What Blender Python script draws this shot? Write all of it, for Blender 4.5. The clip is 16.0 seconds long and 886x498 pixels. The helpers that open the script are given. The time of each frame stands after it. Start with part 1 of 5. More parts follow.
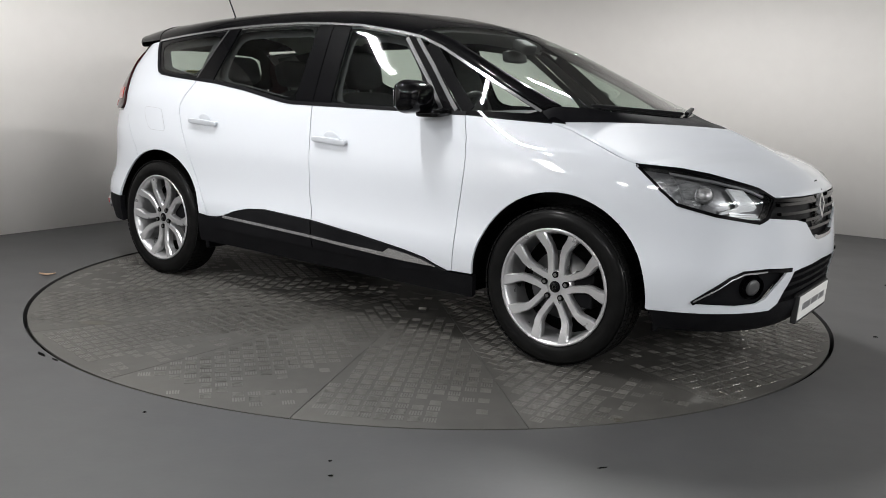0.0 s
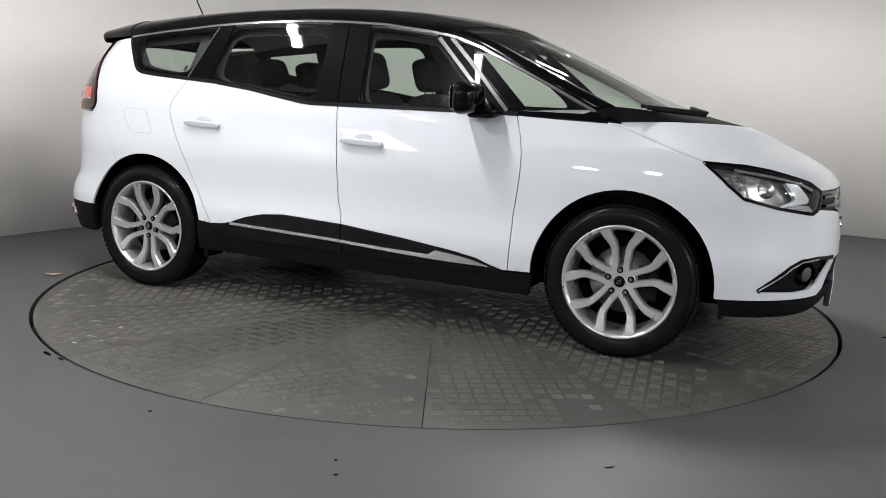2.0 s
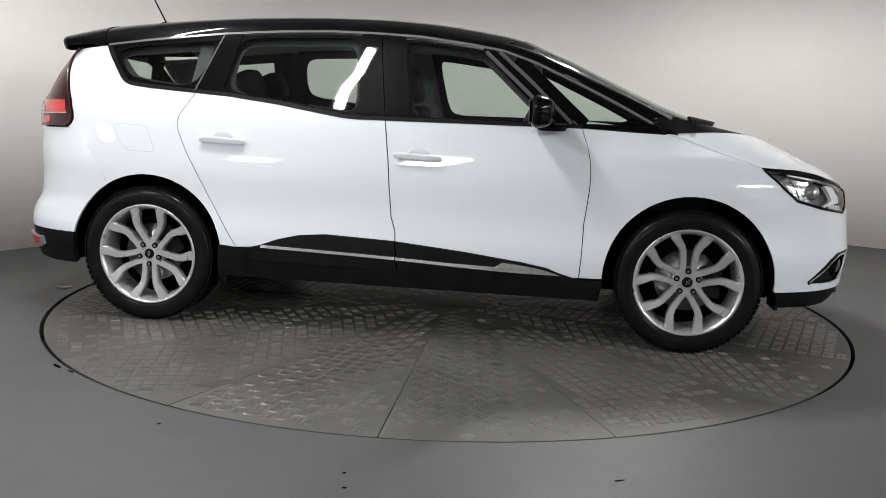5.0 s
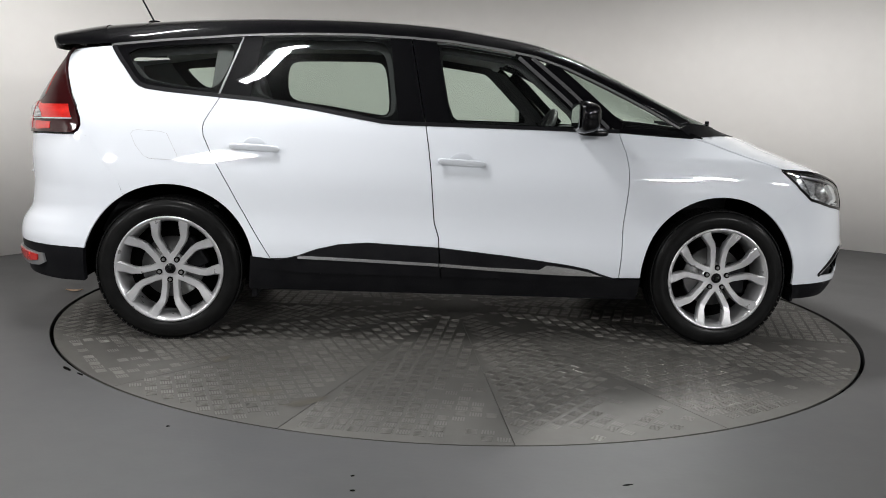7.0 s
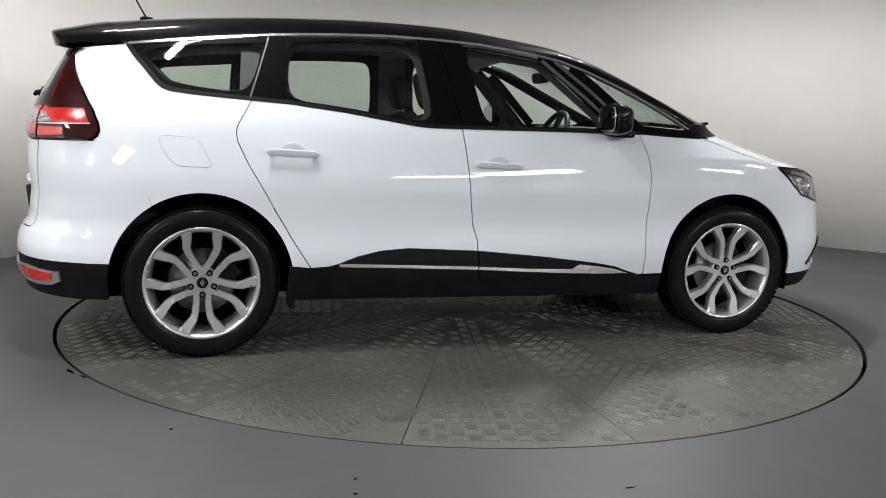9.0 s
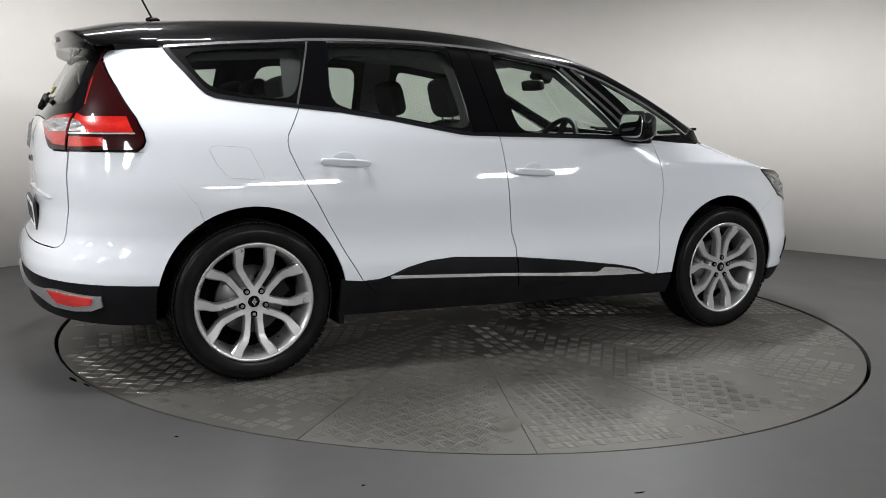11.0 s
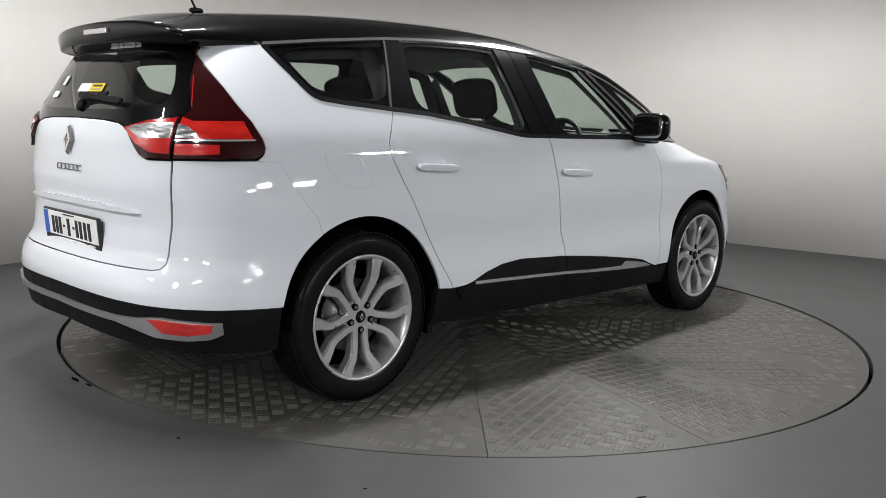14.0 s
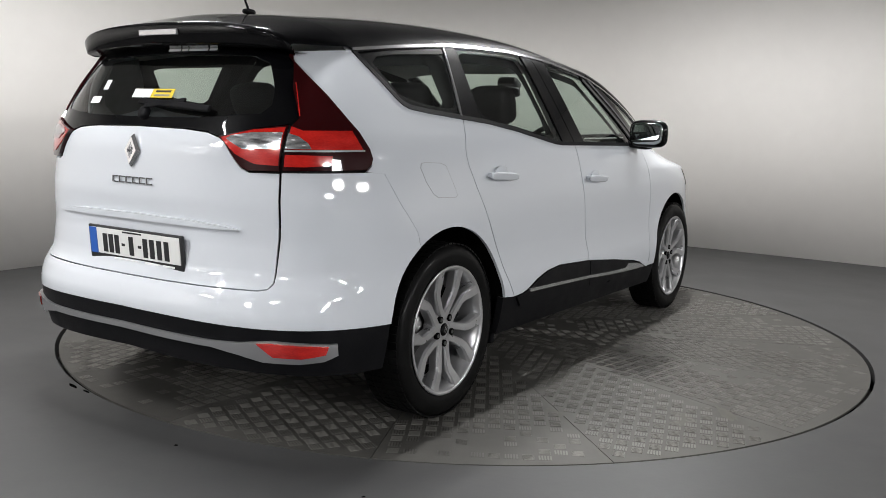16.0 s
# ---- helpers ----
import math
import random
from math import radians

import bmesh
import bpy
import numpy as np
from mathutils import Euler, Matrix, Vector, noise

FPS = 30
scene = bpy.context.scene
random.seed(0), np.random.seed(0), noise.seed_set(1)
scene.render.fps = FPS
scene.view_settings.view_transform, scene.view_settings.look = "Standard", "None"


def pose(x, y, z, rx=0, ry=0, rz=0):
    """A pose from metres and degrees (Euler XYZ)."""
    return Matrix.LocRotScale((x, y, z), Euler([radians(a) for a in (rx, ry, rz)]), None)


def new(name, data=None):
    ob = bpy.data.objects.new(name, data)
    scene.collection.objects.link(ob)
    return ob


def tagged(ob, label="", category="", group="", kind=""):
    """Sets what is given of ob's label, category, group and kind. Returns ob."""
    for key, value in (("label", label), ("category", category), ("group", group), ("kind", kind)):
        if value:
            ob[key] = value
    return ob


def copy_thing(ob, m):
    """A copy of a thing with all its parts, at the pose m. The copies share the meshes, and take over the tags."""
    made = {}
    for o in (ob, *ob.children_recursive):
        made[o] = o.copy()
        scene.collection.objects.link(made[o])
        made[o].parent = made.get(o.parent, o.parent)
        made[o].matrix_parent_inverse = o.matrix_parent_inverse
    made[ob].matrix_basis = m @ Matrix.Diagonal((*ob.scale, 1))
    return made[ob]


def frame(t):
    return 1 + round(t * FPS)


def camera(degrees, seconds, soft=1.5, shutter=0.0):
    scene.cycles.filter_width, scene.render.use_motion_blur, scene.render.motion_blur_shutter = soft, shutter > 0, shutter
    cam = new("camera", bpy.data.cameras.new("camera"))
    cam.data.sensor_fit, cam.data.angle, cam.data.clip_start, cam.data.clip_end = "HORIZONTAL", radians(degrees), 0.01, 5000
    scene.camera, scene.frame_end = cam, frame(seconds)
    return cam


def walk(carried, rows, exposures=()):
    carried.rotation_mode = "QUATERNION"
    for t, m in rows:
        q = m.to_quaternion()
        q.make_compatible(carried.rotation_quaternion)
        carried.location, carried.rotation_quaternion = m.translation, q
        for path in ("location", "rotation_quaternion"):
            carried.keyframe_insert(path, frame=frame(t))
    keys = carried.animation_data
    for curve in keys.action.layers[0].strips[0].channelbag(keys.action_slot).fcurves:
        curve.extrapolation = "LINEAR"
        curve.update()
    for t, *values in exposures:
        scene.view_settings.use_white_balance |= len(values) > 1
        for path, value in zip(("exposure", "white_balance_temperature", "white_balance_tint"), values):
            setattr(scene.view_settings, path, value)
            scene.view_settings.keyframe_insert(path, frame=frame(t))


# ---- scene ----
EXPOSURE = 0.2
cam = camera(53.80, 16.0, soft=0.8)
walk(cam, [
    (0, pose(0.046, -5.246, 1.196, 79.796, -2.021, 0.22)),
    (0.5, pose(0.055, -5.241, 1.192, 79.901, -2.003, 0.377)),
    (1, pose(0.06, -5.237, 1.189, 79.93, -1.995, 0.427)),
    (1.5, pose(0.05, -5.236, 1.183, 79.981, -2.016, 0.518)),
    (2, pose(0.045, -5.236, 1.181, 79.936, -1.971, 0.589)),
    (2.5, pose(0.038, -5.236, 1.178, 80.094, -2.005, 0.555)),
    (3, pose(0.035, -5.232, 1.181, 80.537, -1.977, 0.665)),
    (3.5, pose(0.045, -5.233, 1.178, 80.595, -1.86, 0.779)),
    (4, pose(0.049, -5.226, 1.182, 80.59, -1.721, 0.9)),
    (6.5, pose(0.056, -5.24, 1.17, 81.033, -1.904, 1.735)),
    (7, pose(0.05, -5.237, 1.172, 81.077, -1.774, 1.776)),
    (7.5, pose(0.053, -5.238, 1.167, 81.25, -1.58, 1.851)),
    (8, pose(0.047, -5.242, 1.174, 81.258, -1.509, 1.84)),
    (8.5, pose(0.041, -5.244, 1.179, 81.201, -1.454, 1.753)),
    (9, pose(0.049, -5.239, 1.186, 81.018, -1.635, 1.888)),
    (11.5, pose(0.007, -5.237, 1.168, 81.713, -1.421, 1.545)),
    (12, pose(0.009, -5.237, 1.175, 81.613, -1.475, 1.634)),
    (12.5, pose(0.017, -5.232, 1.199, 81.147, -1.439, 1.8)),
    (13, pose(0.009, -5.233, 1.191, 81.287, -1.629, 1.657)),
    (13.5, pose(0.008, -5.23, 1.191, 81.38, -1.677, 1.734)),
    (14, pose(0.008, -5.23, 1.195, 81.351, -1.68, 1.732)),
    (14.5, pose(0.008, -5.224, 1.195, 81.336, -1.731, 1.616)),
    (15, pose(0.005, -5.22, 1.196, 81.312, -1.741, 1.32)),
    (15.5, pose(0.008, -5.216, 1.197, 81.699, -1.838, 1.614)),
    (16, pose(0.01, -5.216, 1.191, 81.816, -1.796, 1.775)),
], exposures=[(0.0, EXPOSURE), (16.0, EXPOSURE)])

# ---- light ----
world = bpy.data.worlds.new("world")
scene.world = world
world.use_nodes = True
world.node_tree.nodes["Background"].inputs["Color"].default_value = (0.55, 0.6, 0.7, 1)
world.node_tree.nodes["Background"].inputs["Strength"].default_value = 0.02


# ---- materials ----
def material(name, color, rough=0.5, metal=0.0, **more):
    m = bpy.data.materials.new(name)
    m.use_nodes = True
    b = m.node_tree.nodes["Principled BSDF"]
    b.inputs["Base Color"].default_value = (*color, 1)
    b.inputs["Roughness"].default_value = rough
    b.inputs["Metallic"].default_value = metal
    for key, value in more.items():
        b.inputs[key.replace("_", " ")].default_value = value
    return m


def varied(m, scale, low, high, detail=4.0, bump=0.0, bump_scale=None, rough=None, coords="Object", stretch=(1, 1, 1)):
    """Two-scale colour variation, fine relief and uneven gloss."""
    nt = m.node_tree
    b = nt.nodes["Principled BSDF"]
    tc = nt.nodes.new("ShaderNodeTexCoord")
    mp = nt.nodes.new("ShaderNodeMapping")
    mp.inputs["Scale"].default_value = stretch
    nt.links.new(tc.outputs[coords], mp.inputs["Vector"])
    big = nt.nodes.new("ShaderNodeTexNoise")
    big.inputs["Scale"].default_value, big.inputs["Detail"].default_value = scale, detail
    fine = nt.nodes.new("ShaderNodeTexNoise")
    fine.inputs["Scale"].default_value, fine.inputs["Detail"].default_value = scale * 11, 3
    for n in (big, fine):
        nt.links.new(mp.outputs["Vector"], n.inputs["Vector"])
    mix = nt.nodes.new("ShaderNodeMath")
    mix.operation = "MULTIPLY_ADD"
    nt.links.new(fine.outputs["Fac"], mix.inputs[0])
    mix.inputs[1].default_value = 0.35
    add = nt.nodes.new("ShaderNodeMath")
    add.operation = "MULTIPLY"
    nt.links.new(big.outputs["Fac"], add.inputs[0])
    add.inputs[1].default_value = 0.65
    nt.links.new(add.outputs[0], mix.inputs[2])
    ramp = nt.nodes.new("ShaderNodeValToRGB")
    ramp.color_ramp.elements[0].position, ramp.color_ramp.elements[1].position = 0.32, 0.68
    ramp.color_ramp.elements[0].color, ramp.color_ramp.elements[1].color = (*low, 1), (*high, 1)
    nt.links.new(mix.outputs[0], ramp.inputs["Fac"])
    nt.links.new(ramp.outputs["Color"], b.inputs["Base Color"])
    if bump:
        bn = nt.nodes.new("ShaderNodeTexNoise")
        bn.inputs["Scale"].default_value, bn.inputs["Detail"].default_value = bump_scale or scale * 20, 3
        nt.links.new(mp.outputs["Vector"], bn.inputs["Vector"])
        bp = nt.nodes.new("ShaderNodeBump")
        bp.inputs["Strength"].default_value, bp.inputs["Distance"].default_value = bump, 0.002
        nt.links.new(bn.outputs["Fac"], bp.inputs["Height"])
        nt.links.new(bp.outputs["Normal"], b.inputs["Normal"])
    if rough:
        mr = nt.nodes.new("ShaderNodeMapRange")
        mr.inputs["To Min"].default_value, mr.inputs["To Max"].default_value = rough
        mr.inputs["From Min"].default_value, mr.inputs["From Max"].default_value = 0.3, 0.7
        nt.links.new(big.outputs["Fac"], mr.inputs["Value"])
        nt.links.new(mr.outputs["Result"], b.inputs["Roughness"])
    return m


M_FLOOR = varied(material("floor_paint", (0.13, 0.13, 0.13)), 0.9, (0.045, 0.045, 0.0457), (0.059, 0.0587, 0.058), bump=0.12, bump_scale=40, rough=(0.44, 0.58))
M_WALL = varied(material("wall_paint", (0.78, 0.76, 0.73)), 0.7, (0.835, 0.806, 0.77), (0.875, 0.846, 0.81), bump=0.08, bump_scale=60, rough=(0.5, 0.65))
M_WALL_UNSEEN = varied(material("hall_wall_paint", (0.3, 0.3, 0.3)), 0.7, (0.3, 0.298, 0.294), (0.37, 0.368, 0.362), bump=0.08, bump_scale=60, rough=(0.5, 0.65))
M_CEIL = varied(material("ceiling_paint", (0.25, 0.25, 0.25)), 0.8, (0.22, 0.22, 0.22), (0.27, 0.27, 0.266), rough=(0.7, 0.85))
M_PLATE = varied(material("tread_plate", (0.2, 0.19, 0.17), metal=0.55), 1.3, (0.08, 0.0765, 0.07), (0.114, 0.11, 0.101), bump=0.1, bump_scale=180, rough=(0.46, 0.62))
M_LUG = varied(material("tread_lug", (0.3, 0.29, 0.27), metal=0.6), 1.7, (0.125, 0.12, 0.11), (0.2, 0.193, 0.178), rough=(0.3, 0.45))
M_GAP = material("gap_black", (0.004, 0.004, 0.004), 0.9, Specular_IOR_Level=0.0)
M_TUBE = material("lamp_diffuser", (0.9, 0.9, 0.9), 0.4, Emission_Color=(0.95, 0.98, 1.0, 1), Emission_Strength=16.0)
M_LAMPBODY = material("lamp_body", (0.75, 0.75, 0.75), 0.5)


# ---- mesh helpers ----
def mesh_of(name, bm, mat, smooth=False):
    me = bpy.data.meshes.new(name)
    bm.to_mesh(me)
    bm.free()
    for m in mat if isinstance(mat, (list, tuple)) else [mat]:
        me.materials.append(m)
    if smooth:
        for p in me.polygons:
            p.use_smooth = True
    return me


def part(name, bm, mat, parent=None, label="", smooth=False, m=None):
    ob = new(name, mesh_of(name, bm, mat, smooth))
    if parent:
        ob.parent = parent
    if m is not None:
        ob.matrix_basis = m
    if label:
        ob["label"] = label
    return ob


def box(bm, x0, x1, y0, y1, z0, z1, bevel=0.0, m=None):
    r = bmesh.ops.create_cube(bm, size=1)
    bmesh.ops.scale(bm, vec=(x1 - x0, y1 - y0, z1 - z0), verts=r["verts"])
    bmesh.ops.translate(bm, vec=((x0 + x1) / 2, (y0 + y1) / 2, (z0 + z1) / 2), verts=r["verts"])
    if bevel:
        edges = list({e for v in r["verts"] for e in v.link_edges})
        out = bmesh.ops.bevel(bm, geom=edges, offset=bevel, segments=2, affect="EDGES", profile=0.5)
        vs = [v for v in out["verts"]]
    else:
        vs = r["verts"]
    if m is not None:
        bmesh.ops.transform(bm, matrix=m, verts=list(set(vs)))
    return bm


# ---- the room ----
CORNER = Vector((-0.52, 5.72, 0))
ALONG_L = Vector((-0.537, -0.843, 0))
ALONG_R = Vector((0.843, -0.537, 0))
LEN_L, LEN_R, CEIL_H, COVE = 17.0, 15.5, 3.15, 2.6


def room(a, b, z=0.0):
    return CORNER + ALONG_L * a + ALONG_R * b + Vector((0, 0, z))


def wall_outline(grow):
    """The two walls behind the car with their rounded corner, from the open end of one to the open end of the other."""
    pts = [room(LEN_L, -grow)]
    r = COVE + grow
    for i in range(25):
        a = math.pi / 2 * i / 24
        pts.append(room(COVE - r * math.sin(a), COVE - r * math.cos(a)))
    pts.append(room(-grow, LEN_R))
    return pts


def strip_wall(name, inner, outer, top, mat):
    bm = bmesh.new()
    cols = []
    for p, q in zip(inner, outer):
        cols.append([bm.verts.new((p.x, p.y, 0)), bm.verts.new((p.x, p.y, top)), bm.verts.new((q.x, q.y, top)), bm.verts.new((q.x, q.y, 0))])
    for a, b in zip(cols, cols[1:]):
        for i in range(4):
            bm.faces.new((a[i], b[i], b[(i + 1) % 4], a[(i + 1) % 4]))
    bm.faces.new(cols[0])
    bm.faces.new(cols[-1][::-1])
    bmesh.ops.recalc_face_normals(bm, faces=bm.faces)
    ob = part(name, bm, mat)
    for p in ob.data.polygons:
        p.use_smooth = abs(p.normal.z) < 0.5
    return tagged(ob, kind="structure")


def rough_ring(r, seg, z):
    return [(r * math.cos(2 * math.pi * i / seg), r * math.sin(2 * math.pi * i / seg), z) for i in range(seg)]


def build_floor():
    """A sheet with a round pit for the turntable."""
    bm = bmesh.new()
    seg = 192
    rim = [bm.verts.new(p) for p in rough_ring(PIT_R, seg, 0)]
    low = [bm.verts.new(p) for p in rough_ring(PIT_R, seg, -0.12)]
    far = [bm.verts.new(p) for p in rough_ring(24, seg, 0)]
    for i in range(seg):
        j = (i + 1) % seg
        bm.faces.new((rim[i], rim[j], far[j], far[i]))
        bm.faces.new((low[i], low[j], rim[j], rim[i]))
    bm.faces.new(low)
    bmesh.ops.recalc_face_normals(bm, faces=bm.faces)
    tagged(part("floor", bm, M_FLOOR), "grey painted concrete floor with a round turntable pit", kind="structure")


PLATE_R, PIT_R = 2.252, 2.272
build_floor()
strip_wall("wall_north", wall_outline(0.0), wall_outline(0.15), CEIL_H, M_WALL)
# unseen walls behind the camera, added; their grey keeps gloss black reflections dark
strip_wall("wall_south", [room(LEN_L, -0.15), room(LEN_L, LEN_R + 0.15)], [room(LEN_L + 0.15, -0.15), room(LEN_L + 0.15, LEN_R + 0.15)], CEIL_H, M_WALL_UNSEEN)
strip_wall("wall_east", [room(-0.15, LEN_R), room(LEN_L, LEN_R)], [room(-0.15, LEN_R + 0.15), room(LEN_L, LEN_R + 0.15)], CEIL_H, M_WALL_UNSEEN)
# unseen ceiling, its height and dark grey set for wall light and reflections
bm = bmesh.new()
for z in (CEIL_H, CEIL_H + 0.2):
    bm.faces.new([bm.verts.new(room(a, b, z)) for a, b in ((-0.2, -0.2), (LEN_L + 0.2, -0.2), (LEN_L + 0.2, LEN_R + 0.2), (-0.2, LEN_R + 0.2))])
tagged(part("ceiling", bm, M_CEIL), kind="structure")


# ---- lamps on the ceiling ----
def ceiling_lamp(a, b, watts, long, wide, label, group):
    """A steel tray with a long diffuser under it, in line with the longer wall."""
    base = tagged(new("ceiling_light"), label, "ceiling light", group)
    part("tray", box(bmesh.new(), -long / 2 - 0.02, long / 2 + 0.02, -wide / 2 - 0.015, wide / 2 + 0.015, -0.05, 0.0, 0.006), M_LAMPBODY, base)
    part("diffuser", box(bmesh.new(), -long / 2, long / 2, -wide / 2, wide / 2, -0.085, -0.052, 0.012), M_TUBE, base, "glowing white diffuser")
    at = room(a, b, CEIL_H)
    base.matrix_basis = Matrix.Translation(at) @ pose(0, 0, 0, 0, 0, TURN)
    lamp = bpy.data.lights.new("batten_light", "AREA")
    lamp.shape, lamp.size, lamp.size_y, lamp.energy = "RECTANGLE", long - 0.02, wide, watts
    lamp.color = (0.99, 0.985, 0.982)
    lo = new("batten_light", lamp)
    lo.matrix_basis = Matrix.Translation(at + Vector((0, 0, -0.09))) @ pose(0, 0, 0, 0, 0, TURN)


TURN = math.degrees(math.atan2(ALONG_L.y, ALONG_L.x))
# short battens: first three follow glass reflections, last two are added to light walls
for a, b, watts in ((6.5, 3.45, 54), (5.9, 1.9, 26), (3.0, 4.05, 100), (2.6, 9.4, 110), (9.2, 2.4, 105)):
    ceiling_lamp(a, b, watts, 0.8, 0.07, "unseen white fluorescent batten under the ceiling", "ceiling battens")
# wide fittings in the rest of the hall, from body reflections; last is added
for a, b, watts in ((12.7, 0.9, 80), (14.7, 4.0, 140), (12.4, 6.2, 165), (7.7, 12.4, 350), (4.1, 12.9, 200), (9.8, 13.6, 290)):
    ceiling_lamp(a, b, watts, 1.5, 0.6, "unseen wide white ceiling fitting in the hall", "hall fittings")

TURN_0, TURN_RATE = -35.81, 5.9206
CAR_AT = (-0.1095, 0.0394)

from mathutils.geometry import delaunay_2d_cdt

# ---- turntable ----
SECTORS, SECTOR_0 = 16, -66.7


M_STAIN = varied(material("oil_stain", (0.05, 0.045, 0.035), 0.4), 14, (0.035, 0.03, 0.022), (0.075, 0.068, 0.052))


def build_turntable():
    table = tagged(new("turntable"), "round steel tread-plate turntable set flush in the floor", "turntable")
    step = 2 * math.pi / SECTORS
    rng = random.Random(4)
    bm = bmesh.new()
    bmesh.ops.create_cone(bm, cap_ends=True, segments=128, radius1=PLATE_R - 0.03, radius2=PLATE_R - 0.03, depth=0.05, matrix=pose(0, 0, -0.04))
    part("base_disc", bm, M_GAP, table)
    # one sheet, shared by all the sectors
    bm = bmesh.new()
    half = step / 2 - 0.0009
    outline = [(0.14 * math.cos(a), 0.14 * math.sin(a)) for a in (-half, half)]
    outline += [(PLATE_R * math.cos(half - 2 * half * i / 14), PLATE_R * math.sin(half - 2 * half * i / 14)) for i in range(15)]
    top = [bm.verts.new((x, y, -0.004)) for x, y in outline]
    low = [bm.verts.new((x, y, -0.014)) for x, y in outline]
    bm.faces.new(top)
    for i in range(len(top)):
        j = (i + 1) % len(top)
        bm.faces.new((top[i], low[i], low[j], top[j]))
    bmesh.ops.recalc_face_normals(bm, faces=bm.faces)
    sheet = mesh_of("plate", bm, M_PLATE)
    for k in range(SECTORS):
        ob = new("plate", sheet)
        ob.parent = table
        ob.matrix_basis = pose(0, 0, 0, 0, 0, SECTOR_0 + math.degrees(step) * (k + 0.5))
    bm = bmesh.new()
    bmesh.ops.create_cone(bm, cap_ends=True, segments=48, radius1=0.15, radius2=0.15, depth=0.012, matrix=pose(0, 0, -0.009))
    part("centre_cap", bm, M_PLATE, table)
    # raised five-bar treads, worn away towards the rim in places
    verts, faces = [], []
    pitch, bar, gap = 0.062, 0.046, 0.0105
    for k in range(SECTORS):
        mid = radians(SECTOR_0) + step * (k + 0.5)
        tilt = math.pi / 4 * (k % 2) + radians(rng.uniform(-9, 9))
        ca, sa, ct, st = math.cos(mid), math.sin(mid), math.cos(tilt), math.sin(tilt)
        n = int(PLATE_R / pitch) + 2
        for i in range(-n, n):
            for j in range(-n, n):
                u, v = (i + 0.5) * pitch, (j + 0.5) * pitch
                x, y = 1.2 + u * ct - v * st, u * st + v * ct
                r, a = math.hypot(x, y), math.atan2(y, x)
                if not 0.18 < r < PLATE_R - 0.04 or abs(a) > half - 0.025 / r:
                    continue
                wear = noise.noise((x * 1.1 + k * 5, y * 1.1, 0.0)) + 0.35 * (r / PLATE_R)
                if wear > 0.42 and rng.random() < 0.65:
                    continue
                h = 0.0024 * (0.5 if wear > 0.4 else 1)
                for b in range(5):
                    o = (b - 2) * gap
                    if (i + j) % 2:
                        c = [(u - bar / 2, v + o - 0.0034), (u + bar / 2, v + o - 0.0034), (u + bar / 2, v + o + 0.0034), (u - bar / 2, v + o + 0.0034)]
                    else:
                        c = [(u + o - 0.0034, v - bar / 2), (u + o + 0.0034, v - bar / 2), (u + o + 0.0034, v + bar / 2), (u + o - 0.0034, v + bar / 2)]
                    m = len(verts)
                    cx, cy = sum(p[0] for p in c) / 4, sum(p[1] for p in c) / 4
                    for z, s in ((-0.0045, 1.0), (-0.004 + h, 0.8)):
                        for p, q in c:
                            p, q = cx + (p - cx) * (s if s == 1 else 0.9), cy + (q - cy) * (s if s == 1 else 0.9)
                            px, py = 1.2 + p * ct - q * st, p * st + q * ct
                            verts.append((px * ca - py * sa, px * sa + py * ca, z))
                    faces += [(m + 4, m + 5, m + 6, m + 7)] + [(m + e, m + (e + 1) % 4, m + 4 + (e + 1) % 4, m + 4 + e) for e in range(4)]
    me = bpy.data.meshes.new("treads")
    me.from_pydata(verts, [], faces)
    me.materials.append(M_LUG)
    ob = new("treads", me)
    ob.parent = table
    tagged(ob, "raised five-bar treads, worn bright", kind="stuff")
    # old oil stains pressed into the plate
    for x, y, w, h, turn in ((-0.945, -1.674, 0.12, 0.045, 12), (-0.752, -1.796, 0.11, 0.035, 35), (-1.2, -1.2, 0.07, 0.03, 60), (0.9, -1.5, 0.05, 0.03, 10), (-1.5, 0.9, 0.1, 0.05, 80)):
        bm = bmesh.new()
        ring = [bm.verts.new((w * math.cos(t) * rng.uniform(0.6, 1.1), h * math.sin(t) * rng.uniform(0.6, 1.1), 0)) for t in [2 * math.pi * i / 22 for i in range(22)]]
        bm.faces.new(ring)
        part("oil_stain", bm, M_STAIN, table, m=pose(x, y, -0.0022, 0, 0, turn))
    bm = bmesh.new()
    bmesh.ops.create_cone(bm, cap_ends=True, segments=20, radius1=0.017, radius2=0.015, depth=0.003)
    bmesh.ops.create_cone(bm, cap_ends=True, segments=20, radius1=0.008, radius2=0.008, depth=0.005)
    part("rim_screw", bm, M_STAIN, table, "dark countersunk screw", m=pose(1.83, -1.277, -0.002))
    return table


turntable = build_turntable()

# ---- car: materials ----
M_WHITE = material("white_paint", (0.59, 0.615, 0.655), 0.55, Specular_IOR_Level=0.2, Coat_Weight=1.0, Coat_Roughness=0.02)
M_BLACKG = material("gloss_black_paint", (0.002, 0.002, 0.0025), 0.4, Specular_IOR_Level=0.02, Coat_Weight=1.0, Coat_Roughness=0.02, Coat_IOR=1.27)
M_TRIM = varied(material("black_plastic", (0.012, 0.012, 0.013), 0.5, Specular_IOR_Level=0.08), 9, (0.004, 0.004, 0.005), (0.008, 0.008, 0.009), bump=0.12, bump_scale=500, rough=(0.42, 0.56))
M_CHROME = material("chrome", (0.72, 0.72, 0.73), 0.16, 0.9)
M_SATIN = material("satin_silver", (0.36, 0.36, 0.37), 0.34, 0.7)
